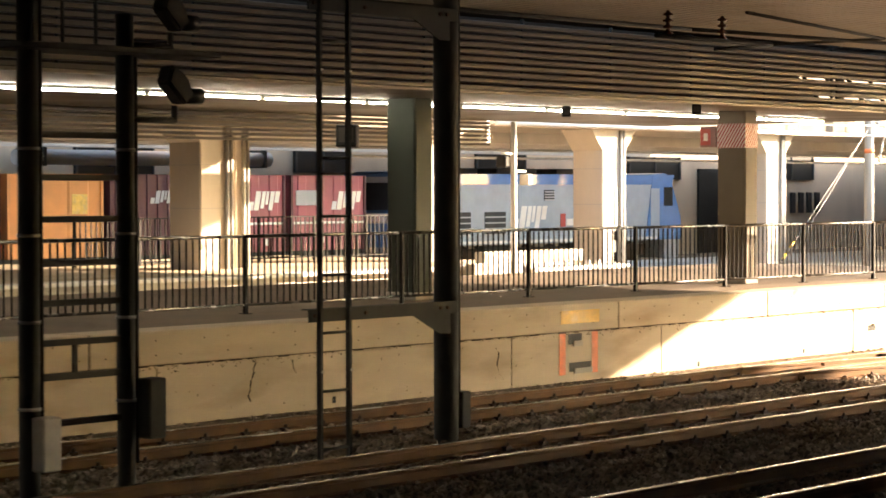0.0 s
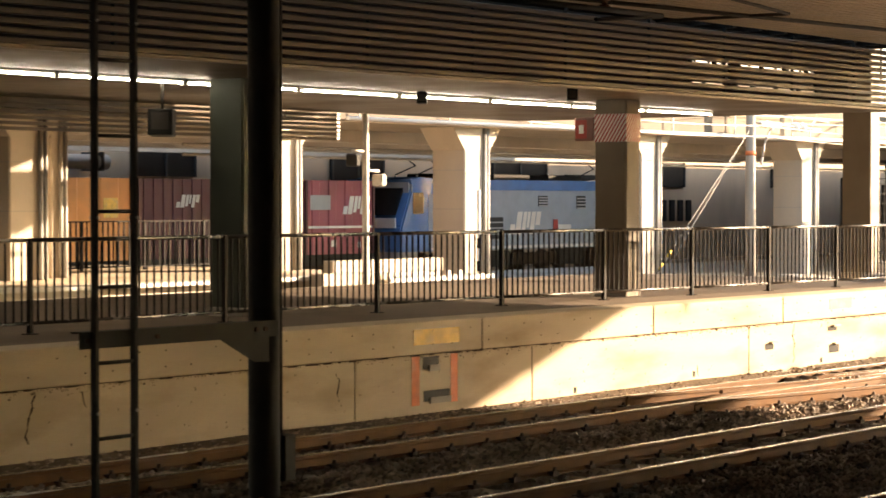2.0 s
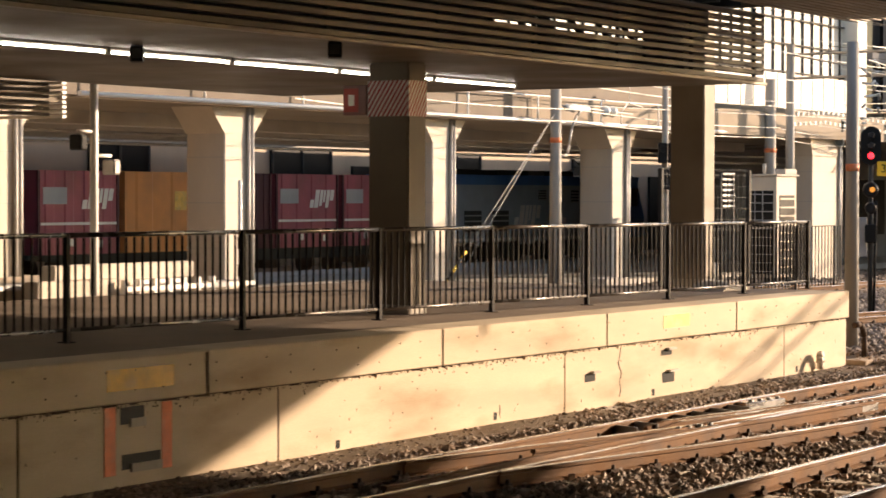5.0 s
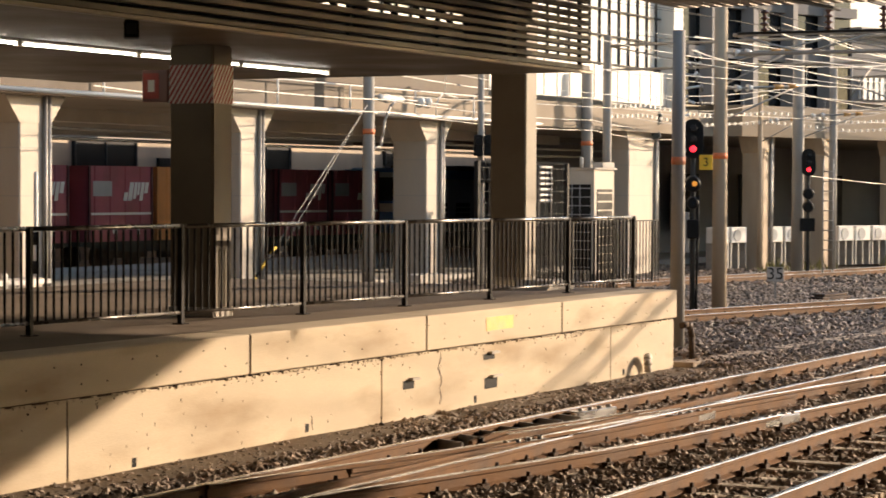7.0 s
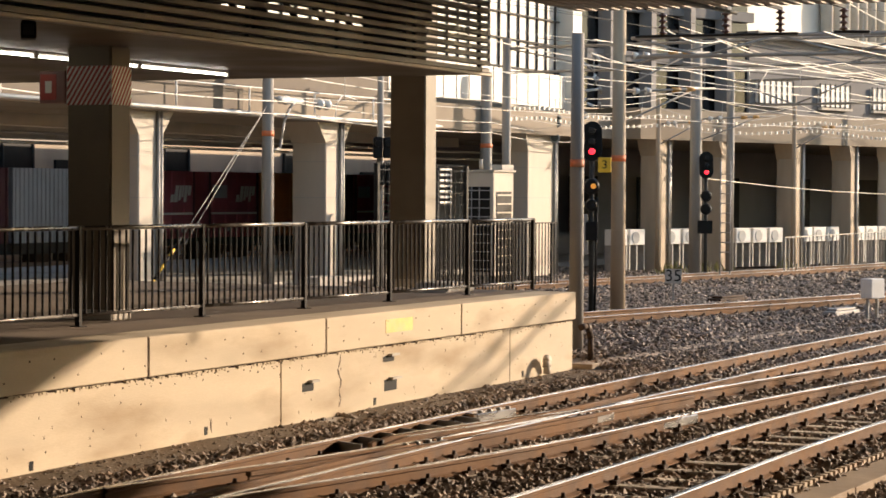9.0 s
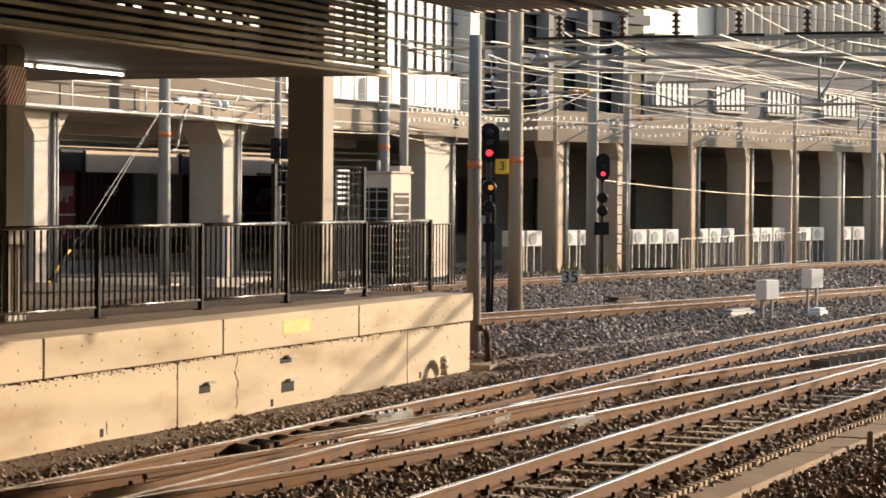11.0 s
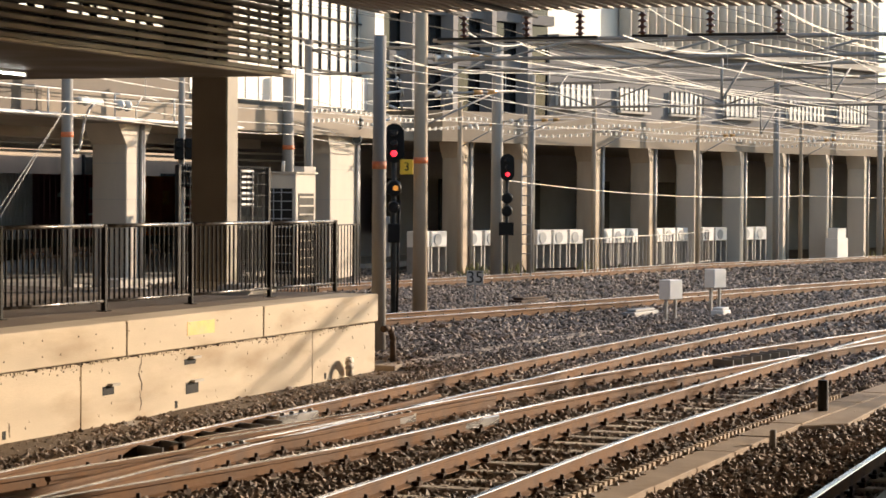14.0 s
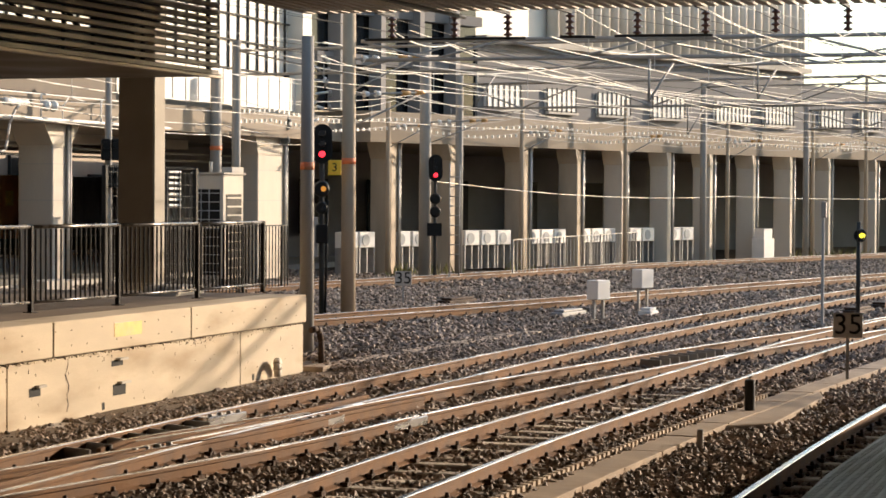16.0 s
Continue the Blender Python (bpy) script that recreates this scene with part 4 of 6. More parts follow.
def end_block():
    b = thing("end_barrier", pose(0, 0, 0), "white stepped barrier at the far platform end", "barrier")
    bm = bmesh.new()
    box(bm, 27.2, 31.0, 24.6, 24.9, 0.93, 1.22)
    bevelled(bm, 0.02)
    part("upper_panel", bm, CONCRETE_PALE, b)
    bm = bmesh.new()
    box(bm, 26.0, 28.4, 23.9, 24.2, 0.7, 1.0)
    bevelled(bm, 0.02)
    part("lower_panel", bm, CONCRETE_PALE, b)
    bm = bmesh.new()
    box(bm, 30.9, 32.2, 24.3, 24.6, -0.3, 0.85)
    bevelled(bm, 0.02)
    part("end_panel", bm, CONCRETE_PALE, b)
    for k in range(7):
        x = 28.01 + k * 0.405
        bm = bmesh.new()
        box(bm, x - 0.045, x + 0.045, 23.72, 23.81, GROUND, 0.98)
        bevelled(bm, 0.008)
        part("post", bm, WHITE, b, "white painted post")
        if k < 6:
            bm = bmesh.new()
            box(bm, x + 0.05, x + 0.355, 23.76, 23.79, -0.12, 0.72)
            part("panel", bm, CONCRETE, b, "tan infill panel")
    bm = bmesh.new()
    box(bm, 28.01, 31.64, 23.70, 23.83, 0.78, 0.86)
    part("rail", bm, WHITE, b, "white painted rail")


end_block()


def camera_pole():
    p = thing("camera_pole", pose(27.4, 23.9, -0.27), "pale pole with two cameras at the far platform", "camera pole")
    bm = bmesh.new()
    lathe(bm, [(0.07, 0), (0.07, 4.6), (0.05, 4.62)], seg=12)
    part("pole", bm, WHITE, p)
    for z, s in ((3.75, -1), (3.35, 1)):
        bm = bmesh.new()
        tube(bm, (0, 0, z), (s * 0.42, 0, z), 0.03, seg=8)
        part("arm", bm, WHITE, p)
        bm = bmesh.new()
        box(bm, s * 0.42 - 0.09, s * 0.42 + 0.09, -0.16, 0.12, z - 0.32, z - 0.06)
        bevelled(bm, 0.03)
        part("camera", bm, DARK_STEEL if s < 0 else GALV, p)


camera_pole()


# ---- poles, signals and boxes in the yard ----
def yard_pole(x, y, r, top, material, label, band_z=None, base=GROUND):
    p = thing("catenary_pole", pose(x, y, base), label, "pole", "catenary poles")
    h = top - base
    bm = bmesh.new()
    lathe(bm, [(r, 0), (r * 0.92, h * 0.5), (r * 0.84, h)], seg=16)
    part("shaft", bm, material, p)
    if band_z:
        rr = r * 0.95
        bm = bmesh.new()
        lathe(bm, [(rr, band_z - base), (rr, band_z - base + 0.13)], seg=16)
        part("band", bm, ORANGE, p, "orange marking band")
    return p


def wire_arm(p, z, dx, dy, r=0.025):
    """A cantilever with white insulators on a pole, in the pole's space."""
    bm = bmesh.new()
    tube(bm, (0, 0, z), (dx, dy, z + 0.12), r, seg=8)
    a = part("cantilever", bm, GALV, p)
    bm = bmesh.new()
    tube(bm, (0, 0, z - 0.7), (dx * 0.8, dy * 0.8, z + 0.1), r * 0.8, seg=8)
    part("stay", bm, GALV, a)
    for k in (0.18, 0.3):
        c = Vector((dx * k, dy * k, z + 0.12 * k))
        d = Vector((dx, dy, 0.12)).normalized() * 0.06
        bm = bmesh.new()
        tube(bm, c - d, c + d, 0.085, 0.05, 10)
        part("insulator", bm, INS_WHITE, a, "white ceramic insulator")
    for k in (0.6, 0.75):
        c = Vector((dx * k, dy * k, z + 0.12 * k))
        d = Vector((dx, dy, 0.12)).normalized() * 0.1
        bm = bmesh.new()
        tube(bm, c - d, c + d, 0.06, 0.045, 10)
        part("tension_insulator", bm, INS_TAN, a, "tan ceramic insulator")


p1 = yard_pole(35.45, 13.65, 0.125, 5.1, POLE_GREY, "grey round pole at the platform end with an orange band", 2.86)
bm = bmesh.new()
tube(bm, (0.14, 0.05, 0), (0.14, 0.05, 5.36), 0.022, seg=6)
part("conduit", bm, GALV, p1)
p2 = yard_pole(45.3, 16.5, 0.16, 6.9, POLE_RUSTY, "rust-stained concrete pole with an orange band", 3.1)
wire_arm(p2, 4.85, 1.6, -1.6)
wire_arm(p2, 5.6, 1.2, -1.6)
p3 = yard_pole(67.1, 21.9, 0.2, 7.2, POLE_GREY, "grey steel pole carrying catenary arms", None)
wire_arm(p3, 5.0, 1.2, -2.2)
p4 = yard_pole(47.85, 26.4, 0.16, 5.6, POLE_GREY, "grey pole with orange band in front of the columns", 3.75)


def sleeve_arm(p, z):
    """A long arm with a white sleeve, two disc insulators and a bent drop pipe."""
    bm = bmesh.new()
    tube(bm, (0, 0, z + 0.1), (4.0, -0.1, z - 0.02), 0.028, seg=8)
    a = part("cantilever", bm, GALV, p)
    bm = bmesh.new()
    lathe(bm, [(0.05, 0.5), (0.10, 0.58), (0.085, 0.8), (0.12, 0.9), (0.085, 1.05), (0.075, 1.7), (0.04, 1.8)], (0, 0, z + 0.05), 12, "X")
    part("sleeve", bm, INS_WHITE, a, "white insulating sleeve")
    for u in (2.55, 2.95):
        bm = bmesh.new()
        lathe(bm, [(0.03, u - 0.1), (0.13, u - 0.05), (0.15, u + 0.02), (0.05, u + 0.1)], (0, -0.05, z + 0.02), 14, "X")
        part("disc_insulator", bm, INS_WHITE, a, "white ceramic disc insulator")
    bm = bmesh.new()
    pts = [(1.3, -0.05, z + 0.03), (1.0, -0.05, z - 0.15), (0.72, -0.05, z - 0.5), (0.6, -0.05, z - 0.9), (0.5, -0.05, z - 1.15), (0.2, -0.02, z - 1.18)]
    for q, r in zip(pts, pts[1:]):
        tube(bm, q, r, 0.035, seg=8)
    part("drop_pipe", bm, GALV, a)
    bm = bmesh.new()
    for q, r in (((3.4, -0.08, z), (3.75, -0.08, z + 0.28)), ((3.75, -0.08, z + 0.28), (4.6, -0.1, z + 0.2)), ((3.4, -0.08, z), (3.4, -0.08, z - 0.3))):
        tube(bm, q, r, 0.018, seg=6)
    part("steady_arm", bm, WIRE, a)


sleeve_arm(p4, 4.6 - GROUND)
p5 = yard_pole(53.0, 25.9, 0.10, 5.6, POLE_GREY, "thin grey pole carrying small signals")
p6 = yard_pole(61.8, 26.7, 0.19, 6.0, POLE_GREY, "grey pole with an orange band beside the cabinets", 3.75)
for x, top in ((71.3, 5.6), (85.6, 6.2), (99.8, 6.2), (104.6, 8.0), (113, 6.5), (93.0, 5.6), (78.5, 6.0)):
    p = yard_pole(x, ARCADE(x) - 1.6, 0.09, top, POLE_RUSTY, "grey pole in front of the arcade")
    wire_arm(p, 5.0, 0.9, -1.6)


def guy_wires(a, b, r=0.008):
    g = thing("guy_wire", pose(0, 0, 0), "twin guy wires with striped guard tubes", "guy wire")
    for d in (0, 0.5):
        bm = bmesh.new()
        tube(bm, (a[0], a[1], a[2]), (b[0] + d, b[1], b[2]), r, seg=6)
        part("wire", bm, GALV, g)
    for k in range(8):
        va, vb = Vector(b), Vector(a)
        p, q = va.lerp(vb, 0.05 + k * 0.035), va.lerp(vb, 0.05 + (k + 1) * 0.035)
        bm = bmesh.new()
        tube(bm, p, q, 0.032, seg=8)
        part("guard", bm, BLACK if k % 2 else YELLOW_BRIGHT, g)


guy_wires((47.6, 26.3, 4.45), (41.6, 26.3, GROUND))


def lens_disc(bm, at, r):
    lathe(bm, [(r, -0.02), (r * 0.9, -0.035)], at, 12, "Y")


def signal(x, y, z, label, faces, head=(0.21, 0.38), lit=SIGNAL_RED, mast_r=0.055, top=None):
    """A colour-light signal that looks along -x, with its lower lamps and boxes."""
    s = thing("railway_signal", pose(x, y, GROUND, 0, 0, -70), label, "railway signal", "colour-light signals")
    zc = z - GROUND
    bm = bmesh.new()
    tube(bm, (0, 0.12, 0), (0, 0.12, zc + 0.3), mast_r, seg=10)
    part("mast", bm, DARK_STEEL, s)
    w, h = head
    bm = bmesh.new()
    n = 18
    prism(bm, [(w * math.cos(i * math.tau / n), zc + (h - w) * (1 if math.sin(i * math.tau / n) > 0 else -1) + w * math.sin(i * math.tau / n)) for i in range(n)], -0.03, 0.02, "y")
    back = part("backboard", bm, BLACK, s, "black oval backboard")
    for k, zz in enumerate((0.2, 0.0, -0.2)):
        bm = bmesh.new()
        lathe(bm, [(0.075, -0.2), (0.08, -0.03)], (0, 0, zc + zz * h / 0.38), 12, "Y")
        part("hood", bm, BLACK, back)
        bm = bmesh.new()
        lens_disc(bm, (0, -0.2, zc + zz * h / 0.38), 0.068)
        part("lens", bm, lit if k == faces else GLASS_DARK, back, "glowing red lens" if k == faces else "dark lens")
    return s, zc


s1, zc = signal(44.75, 16.9, 3.52, "tall signal showing red on a dark mast", 2, (0.22, 0.42))
for dz, r, m in ((-0.95, 0.13, SIGNAL_AMBER), (-1.35, 0.10, GLASS_DARK)):
    bm = bmesh.new()
    lathe(bm, [(r * 1.3, 0.05), (r * 1.35, -0.04), (r, -0.16)], (0, 0, zc + dz), 14, "Y")
    lamp = part("lower_lamp", bm, BLACK, s1, "small round shunting lamp")
    bm = bmesh.new()
    lens_disc(bm, (r * 0.3, -0.15, zc + dz), r * 0.45)
    part("lens", bm, m, lamp)
bm = bmesh.new()
box(bm, -0.12, 0.14, -0.1, 0.14, zc - 2.1, zc - 1.7)
bevelled(bm, 0.02)
part("relay_box", bm, BLACK, s1)
bm = bmesh.new()
box(bm, 0.13, 0.41, -0.06, -0.02, zc - 0.66, zc - 0.34)
bevelled(bm, 0.012)
plate = part("signal_plate", bm, YELLOW_BRIGHT, s1, "yellow plate with a black 3")
cu = bpy.data.curves.new("digit", "FONT")
cu.body, cu.size, cu.align_x, cu.align_y, cu.extrude = "3", 0.25, "CENTER", "CENTER", 0.002
cu.materials.append(BLACK)
d = new("digit", cu)
d.parent = plate
d.matrix_basis = pose(0.27, -0.064, zc - 0.5, 90, 0, 0)
bm = bmesh.new()
box(bm, -0.42, -0.08, 0.0, 0.3, zc - 2.4, zc - 1.55)
bevelled(bm, 0.01)
part("cabinet", bm, GALV, s1, "grey slatted cabinet")
bm = bmesh.new()
tube(bm, (0.08, -0.02, 0.2), (0.12, -0.02, 2.6), 0.03, seg=6)
part("cable", bm, BLACK, s1)
# tangled fittings above the signal head
rng = random.Random(4)
for k in range(14):
    z = zc + 0.5 + k * 0.1
    bm = bmesh.new()
    tube(bm, (rng.uniform(-0.2, 0.2), 0.1, z), (rng.uniform(-0.25, 0.25), 0.0, z + rng.uniform(-0.15, 0.2)), 0.03, seg=6)
    part("fitting", bm, GALV if k % 3 else INS_WHITE, s1, "bright metal fitting")

s2, zc2 = signal(66.6, 21.4, 3.3, "signal showing red in front of the arcade", 2, (0.22, 0.42))
for dz in (-0.95, -1.35):
    bm = bmesh.new()
    lathe(bm, [(0.17, 0.05), (0.18, -0.04), (0.12, -0.16)], (0, 0, zc2 + dz), 14, "Y")
    part("lower_lamp", bm, BLACK, s2, "small round shunting lamp")
bm = bmesh.new()
box(bm, -0.25, 0.2, -0.1, 0.14, zc2 - 2.1, zc2 - 1.7)
part("relay_box", bm, BLACK, s2)
bm = bmesh.new()
for k in range(9):
    tube(bm, (0.45, 0.1, 0.9 + k * 0.3), (0.75, 0.1, 0.9 + k * 0.3), 0.018, seg=6)
for u in (0.45, 0.75):
    tube(bm, (u, 0.1, 0), (u, 0.1, 3.7), 0.022, seg=6)
part("ladder", bm, GALV, s2, "thin steel ladder")

s3, zc3 = signal(50.4, 6.33, 1.62, "low signal with a yellow-green light", 1, (0.14, 0.14), SIGNAL_YELLOW, 0.05)
for (x, y, z) in ((52.85, 25.7, 3.6), (52.8, 25.6, 2.9)):
    s = thing("small_signal", pose(x, y, z, 0, 0, -60), "small black lamp cluster clamped to the thin pole", "signal lamp", "pole lamps")
    for k in range(2):
        bm = bmesh.new()
        box(bm, -0.3 + k * 0.26, -0.06 + k * 0.26, -0.14, 0.1, -0.3, 0.25)
        bevelled(bm, 0.03)
        c = part("housing", bm, BLACK, s)
        bm = bmesh.new()
        lathe(bm, [(0.09, -0.24), (0.1, -0.12)], (-0.18 + k * 0.26, 0, 0.08), 12, "Y")
        part("hood", bm, BLACK, c)

def white_box(x, y, w, h, z0, label):
    b = thing("trackside_box", pose(x, y, GROUND, 0, 0, -25), label, "trackside box", "white boxes on posts")
    for u in (-w * 0.35, w * 0.35):
        bm = bmesh.new()
        box(bm, u - 0.025, u + 0.025, -0.03, 0.03, 0, z0 - GROUND)
        part("leg", bm, GALV, b)
    bm = bmesh.new()
    box(bm, -w / 2, w / 2, -0.15, 0.15, z0 - GROUND, z0 - GROUND + h)
    bevelled(bm, 0.015)
    part("case", bm, WHITE, b)


white_box(47.3, 11.5, 0.44, 0.42, 0.23, "white metal box on two legs in the ballast")
white_box(52.1, 11.6, 0.46, 0.44, 0.3, "white metal box on two legs in the ballast")


def ground_box(x, y, sx, sy, sz, material, label, name="point_machine", rz=-8, z=GROUND):
    b = thing(name, pose(x, y, z, 0, 0, rz), label, "trackside equipment", "equipment on the ground")
    bm = bmesh.new()
    box(bm, -sx / 2, sx / 2, -sy / 2, sy / 2, 0, sz * 0.7)
    bevelled(bm, 0.015)
    part("case", bm, material, b)
    bm = bmesh.new()
    box(bm, -sx * 0.4, sx * 0.4, -sy * 0.4, sy * 0.4, sz * 0.7, sz)
    bevelled(bm, 0.015)
    part("lid", bm, material, b)


ground_box(50.0, 11.0, 0.5, 0.3, 0.22, WHITE, "small cream box on the ballast", "ground_box")
ground_box(53.5, 16.6, 1.6, 0.35, 0.2, CLIP, "dark point machine beside the siding")
ground_box(49.0, 12.6, 1.4, 0.3, 0.2, GALV, "grey point machine beside the track")
ground_box(53, 6.7, 1.6, 0.4, 0.2, CLIP, "dark point machine beside the low signal")
ground_box(56, 6.4, 1.6, 0.4, 0.2, CLIP, "dark point machine beside the low signal")
ground_box(96.3, 16.2, 0.9, 0.6, 1.4, WHITE, "white cabinet in front of the arcade", "equipment_cabinet", -20)


def speed_board(x, y, z0, z1, label, rz):
    s = thing("speed_sign", pose(x, y, GROUND, 0, 0, rz), label, "sign", "speed boards")
    bm = bmesh.new()
    box(bm, -0.02, 0.02, -0.02, 0.02, 0, z1 - GROUND - 0.02)
    part("post", bm, GALV, s)
    h = z1 - z0
    bm = bmesh.new()
    box(bm, -h * 0.58, h * 0.58, -0.035, -0.02, z0 - GROUND, z1 - GROUND)
    bevelled(bm, 0.004)
    board = part("board", bm, SIGN_PALE, s, "weathered pale board")
    c = bpy.data.curves.new("figures", "FONT")
    c.body, c.size, c.align_x, c.align_y, c.extrude = "35", h * 1.15, "CENTER", "CENTER", 0.002
    c.materials.append(BLACK)
    o = new("figures", c)
    o.parent = board
    o.matrix_basis = pose(0, -0.038, (z0 + z1) / 2 - GROUND, 90, 0, 0)


speed_board(52.1, 17.55, 0.25, 0.6, "weathered speed board reading 35 in the ballast", -72)
speed_board(32.4, 4.23, 0.45, 0.81, "weathered speed board reading 35 beside the near track", -76)


def thin_pole():
    p = thing("marker_pole", pose(48.0, 6.8, GROUND), "thin pale pole on a foot in the ballast", "pole")
    bm = bmesh.new()
    lathe(bm, [(0.16, 0), (0.14, 0.06), (0.035, 0.08), (0.03, 2.65)], seg=10)
    part("shaft", bm, POLE_GREY, p)
    bm = bmesh.new()
    box(bm, -0.05, 0.15, -0.06, 0.04, 2.3, 2.62)
    part("box", bm, POLE_GREY, p)


thin_pole()


def stub_post(x, y, h, r, material, label):
    p = thing("stub_post", pose(x, y, GROUND), label, "post", "stub posts")
    bm = bmesh.new()
    lathe(bm, [(r * 1.1, 0), (r, 0.02), (r, h - 0.02), (r * 0.85, h)], seg=12)
    part("shaft", bm, material, p)


stub_post(27.2, 4.72, 0.50, 0.065, DARK_STEEL, "short dark post beside the cable trough")
stub_post(23.4, 4.58, 0.27, 0.035, POLE_GREY, "short grey post beside the cable trough")


def hose_post():
    h = thing("cable_riser", pose(33.25, 12.55, GROUND), "bent dark cable riser at the platform end", "cable riser")
    pts = [(0, 0, 0), (-0.02, 0, 0.42), (-0.1, 0, 0.56), (-0.22, 0, 0.62), (-0.34, 0.05, 0.6)]
    bm = bmesh.new()
    for a, b in zip(pts, pts[1:]):
        tube(bm, a, b, 0.05, seg=10)
    part("pipe", bm, CLIP, h)


hose_post()


def wall_pipe():
    h = thing("drain_pipe", pose(30.8, 12.25, GROUND), "short bent drain pipe at the wall foot", "drain pipe")
    bm = bmesh.new()
    for k in range(7):
        a, b = k * math.pi / 7, (k + 1) * math.pi / 7
        tube(bm, (0.16 * math.cos(a), 0.12 - k * 0.02, 0.05 + 0.22 * math.sin(a)), (0.16 * math.cos(b), 0.12 - k * 0.02, 0.05 + 0.22 * math.sin(b)), 0.055, seg=10)
    part("bend", bm, CONCRETE_PALE, h)


wall_pipe()


# ---- air handling unit and cages beyond the platform ----
def cooler(x, y):
    c = thing("cooling_unit", pose(x, y, GROUND), "tall beige cooling unit with dark framed grilles", "cooling unit")
    w, d, h = 1.4, 0.9, 3.25
    bm = bmesh.new()
    box(bm, -w / 2, w / 2, -d / 2, d / 2, 0.45, h)
    bevelled(bm, 0.02)
    part("case", bm, CONCRETE_PALE, c)
    bm = bmesh.new()
    box(bm, -w / 2 - 0.05, w / 2 + 0.05, -d / 2 - 0.05, d / 2 + 0.05, h, h + 0.05)
    part("lid", bm, CONCRETE_PALE, c)
    bm = bmesh.new()
    box(bm, -0.1, w / 2, -d / 2, -d / 2 + 0.3, h + 0.05, h + 0.2)
    tube(bm, (-0.5, 0, h + 0.05), (-0.5, 0, h + 0.34), 0.05, seg=8)
    part("top_duct", bm, CONCRETE_GREY, c)
    # grille on the end, three bays of blades
    bm = bmesh.new()
    box(bm, -w / 2 - 0.012, -w / 2, -d / 2 + 0.09, d / 2 - 0.06, 0.55, 2.85)
    g = part("end_grille", bm, BLACK, c, "dark recessed grille")
    for k in range(10):
        z = 0.62 + k * 0.235
        bm = bmesh.new()
        box(bm, -w / 2 - 0.03, -w / 2 - 0.012, -d / 2 + 0.09, d / 2 - 0.06, z, z + 0.022)
        part("blade", bm, CONT_GREY, g)
    for v in (-0.06, 0.17):
        bm = bmesh.new()
        box(bm, -w / 2 - 0.032, -w / 2 - 0.012, v, v + 0.018, 0.55, 2.85)
        part("mullion", bm, CONT_GREY, g)
    # framed grille on the long side
    bm = bmesh.new()
    box(bm, -w / 2 + 0.2, w / 2 - 0.16, -d / 2 - 0.012, -d / 2, 0.55, 2.72)
    g = part("side_grille", bm, BLACK, c, "dark recessed grille")
    for k in range(9):
        z = 0.72 + k * 0.235
        bm = bmesh.new()
        box(bm, -w / 2 + 0.2, w / 2 - 0.16, -d / 2 - 0.04, -d / 2 - 0.012, z, z + 0.045)
        part("blade", bm, CONCRETE_PALE, g)
    for u in (-w / 2 + 0.04, w / 2 - 0.04):
        for v in (-d / 2 + 0.04, d / 2 - 0.04):
            bm = bmesh.new()
            box(bm, u - 0.04, u + 0.04, v - 0.04, v + 0.04, 0, 0.46)
            part("leg", bm, DARK_STEEL, c)


def louvre_panel(x, y):
    l = thing("louvre_panel", pose(x, y, GROUND), "white slatted louvre panel on dark posts beside the pillar", "louvre panel")
    for u in (0.0, 0.75):
        bm = bmesh.new()
        box(bm, u - 0.03, u + 0.03, -0.03, 0.03, 0, 3.3)
        part("post", bm, DARK_STEEL, l)
    for k in range(7):
        bm = bmesh.new()
        box(bm, 0.03, 0.72, -0.06, 0.03, 2.42 + k * 0.135, 2.47 + k * 0.135)
        part("slat", bm, WHITE, l)


louvre_panel(50.25, 23.0)


def mesh_fence(x0, x1, y, h):
    f = thing("mesh_fence", pose(0, 0, GROUND), "tall thin wire mesh fence with a barbed top line", "fence", "fences")
    for x in (x0, x1):
        bm = bmesh.new()
        box(bm, x - 0.06, x + 0.06, y - 0.05, y + 0.05, 0, h)
        part("post", bm, BLACK, f)
    n = int((x1 - x0) / 0.3)
    for k in range(1, n):
        x = x0 + (x1 - x0) * k / n
        bm = bmesh.new()
        box(bm, x - 0.006, x + 0.006, y - 0.006, y + 0.006, 0.1, h - 0.1)
        part("upright_wire", bm, DARK_STEEL, f)
    for k in range(12):
        z = 0.2 + (h - 0.35) * k / 11
        bm = bmesh.new()
        box(bm, x0, x1, y - 0.006, y + 0.006, z, z + 0.012)
        part("cross_wire", bm, DARK_STEEL, f)
    bm = bmesh.new()
    for k in range(int((x1 - x0) / 0.12)):
        x = x0 + k * 0.12
        box(bm, x, x + 0.03, y - 0.015, y + 0.015, h - 0.04, h + 0.02)
    tagged(part("barbs", bm, DARK_STEEL, f), kind="stuff")


mesh_fence(46.2, 51.2, 22.66, 3.35)


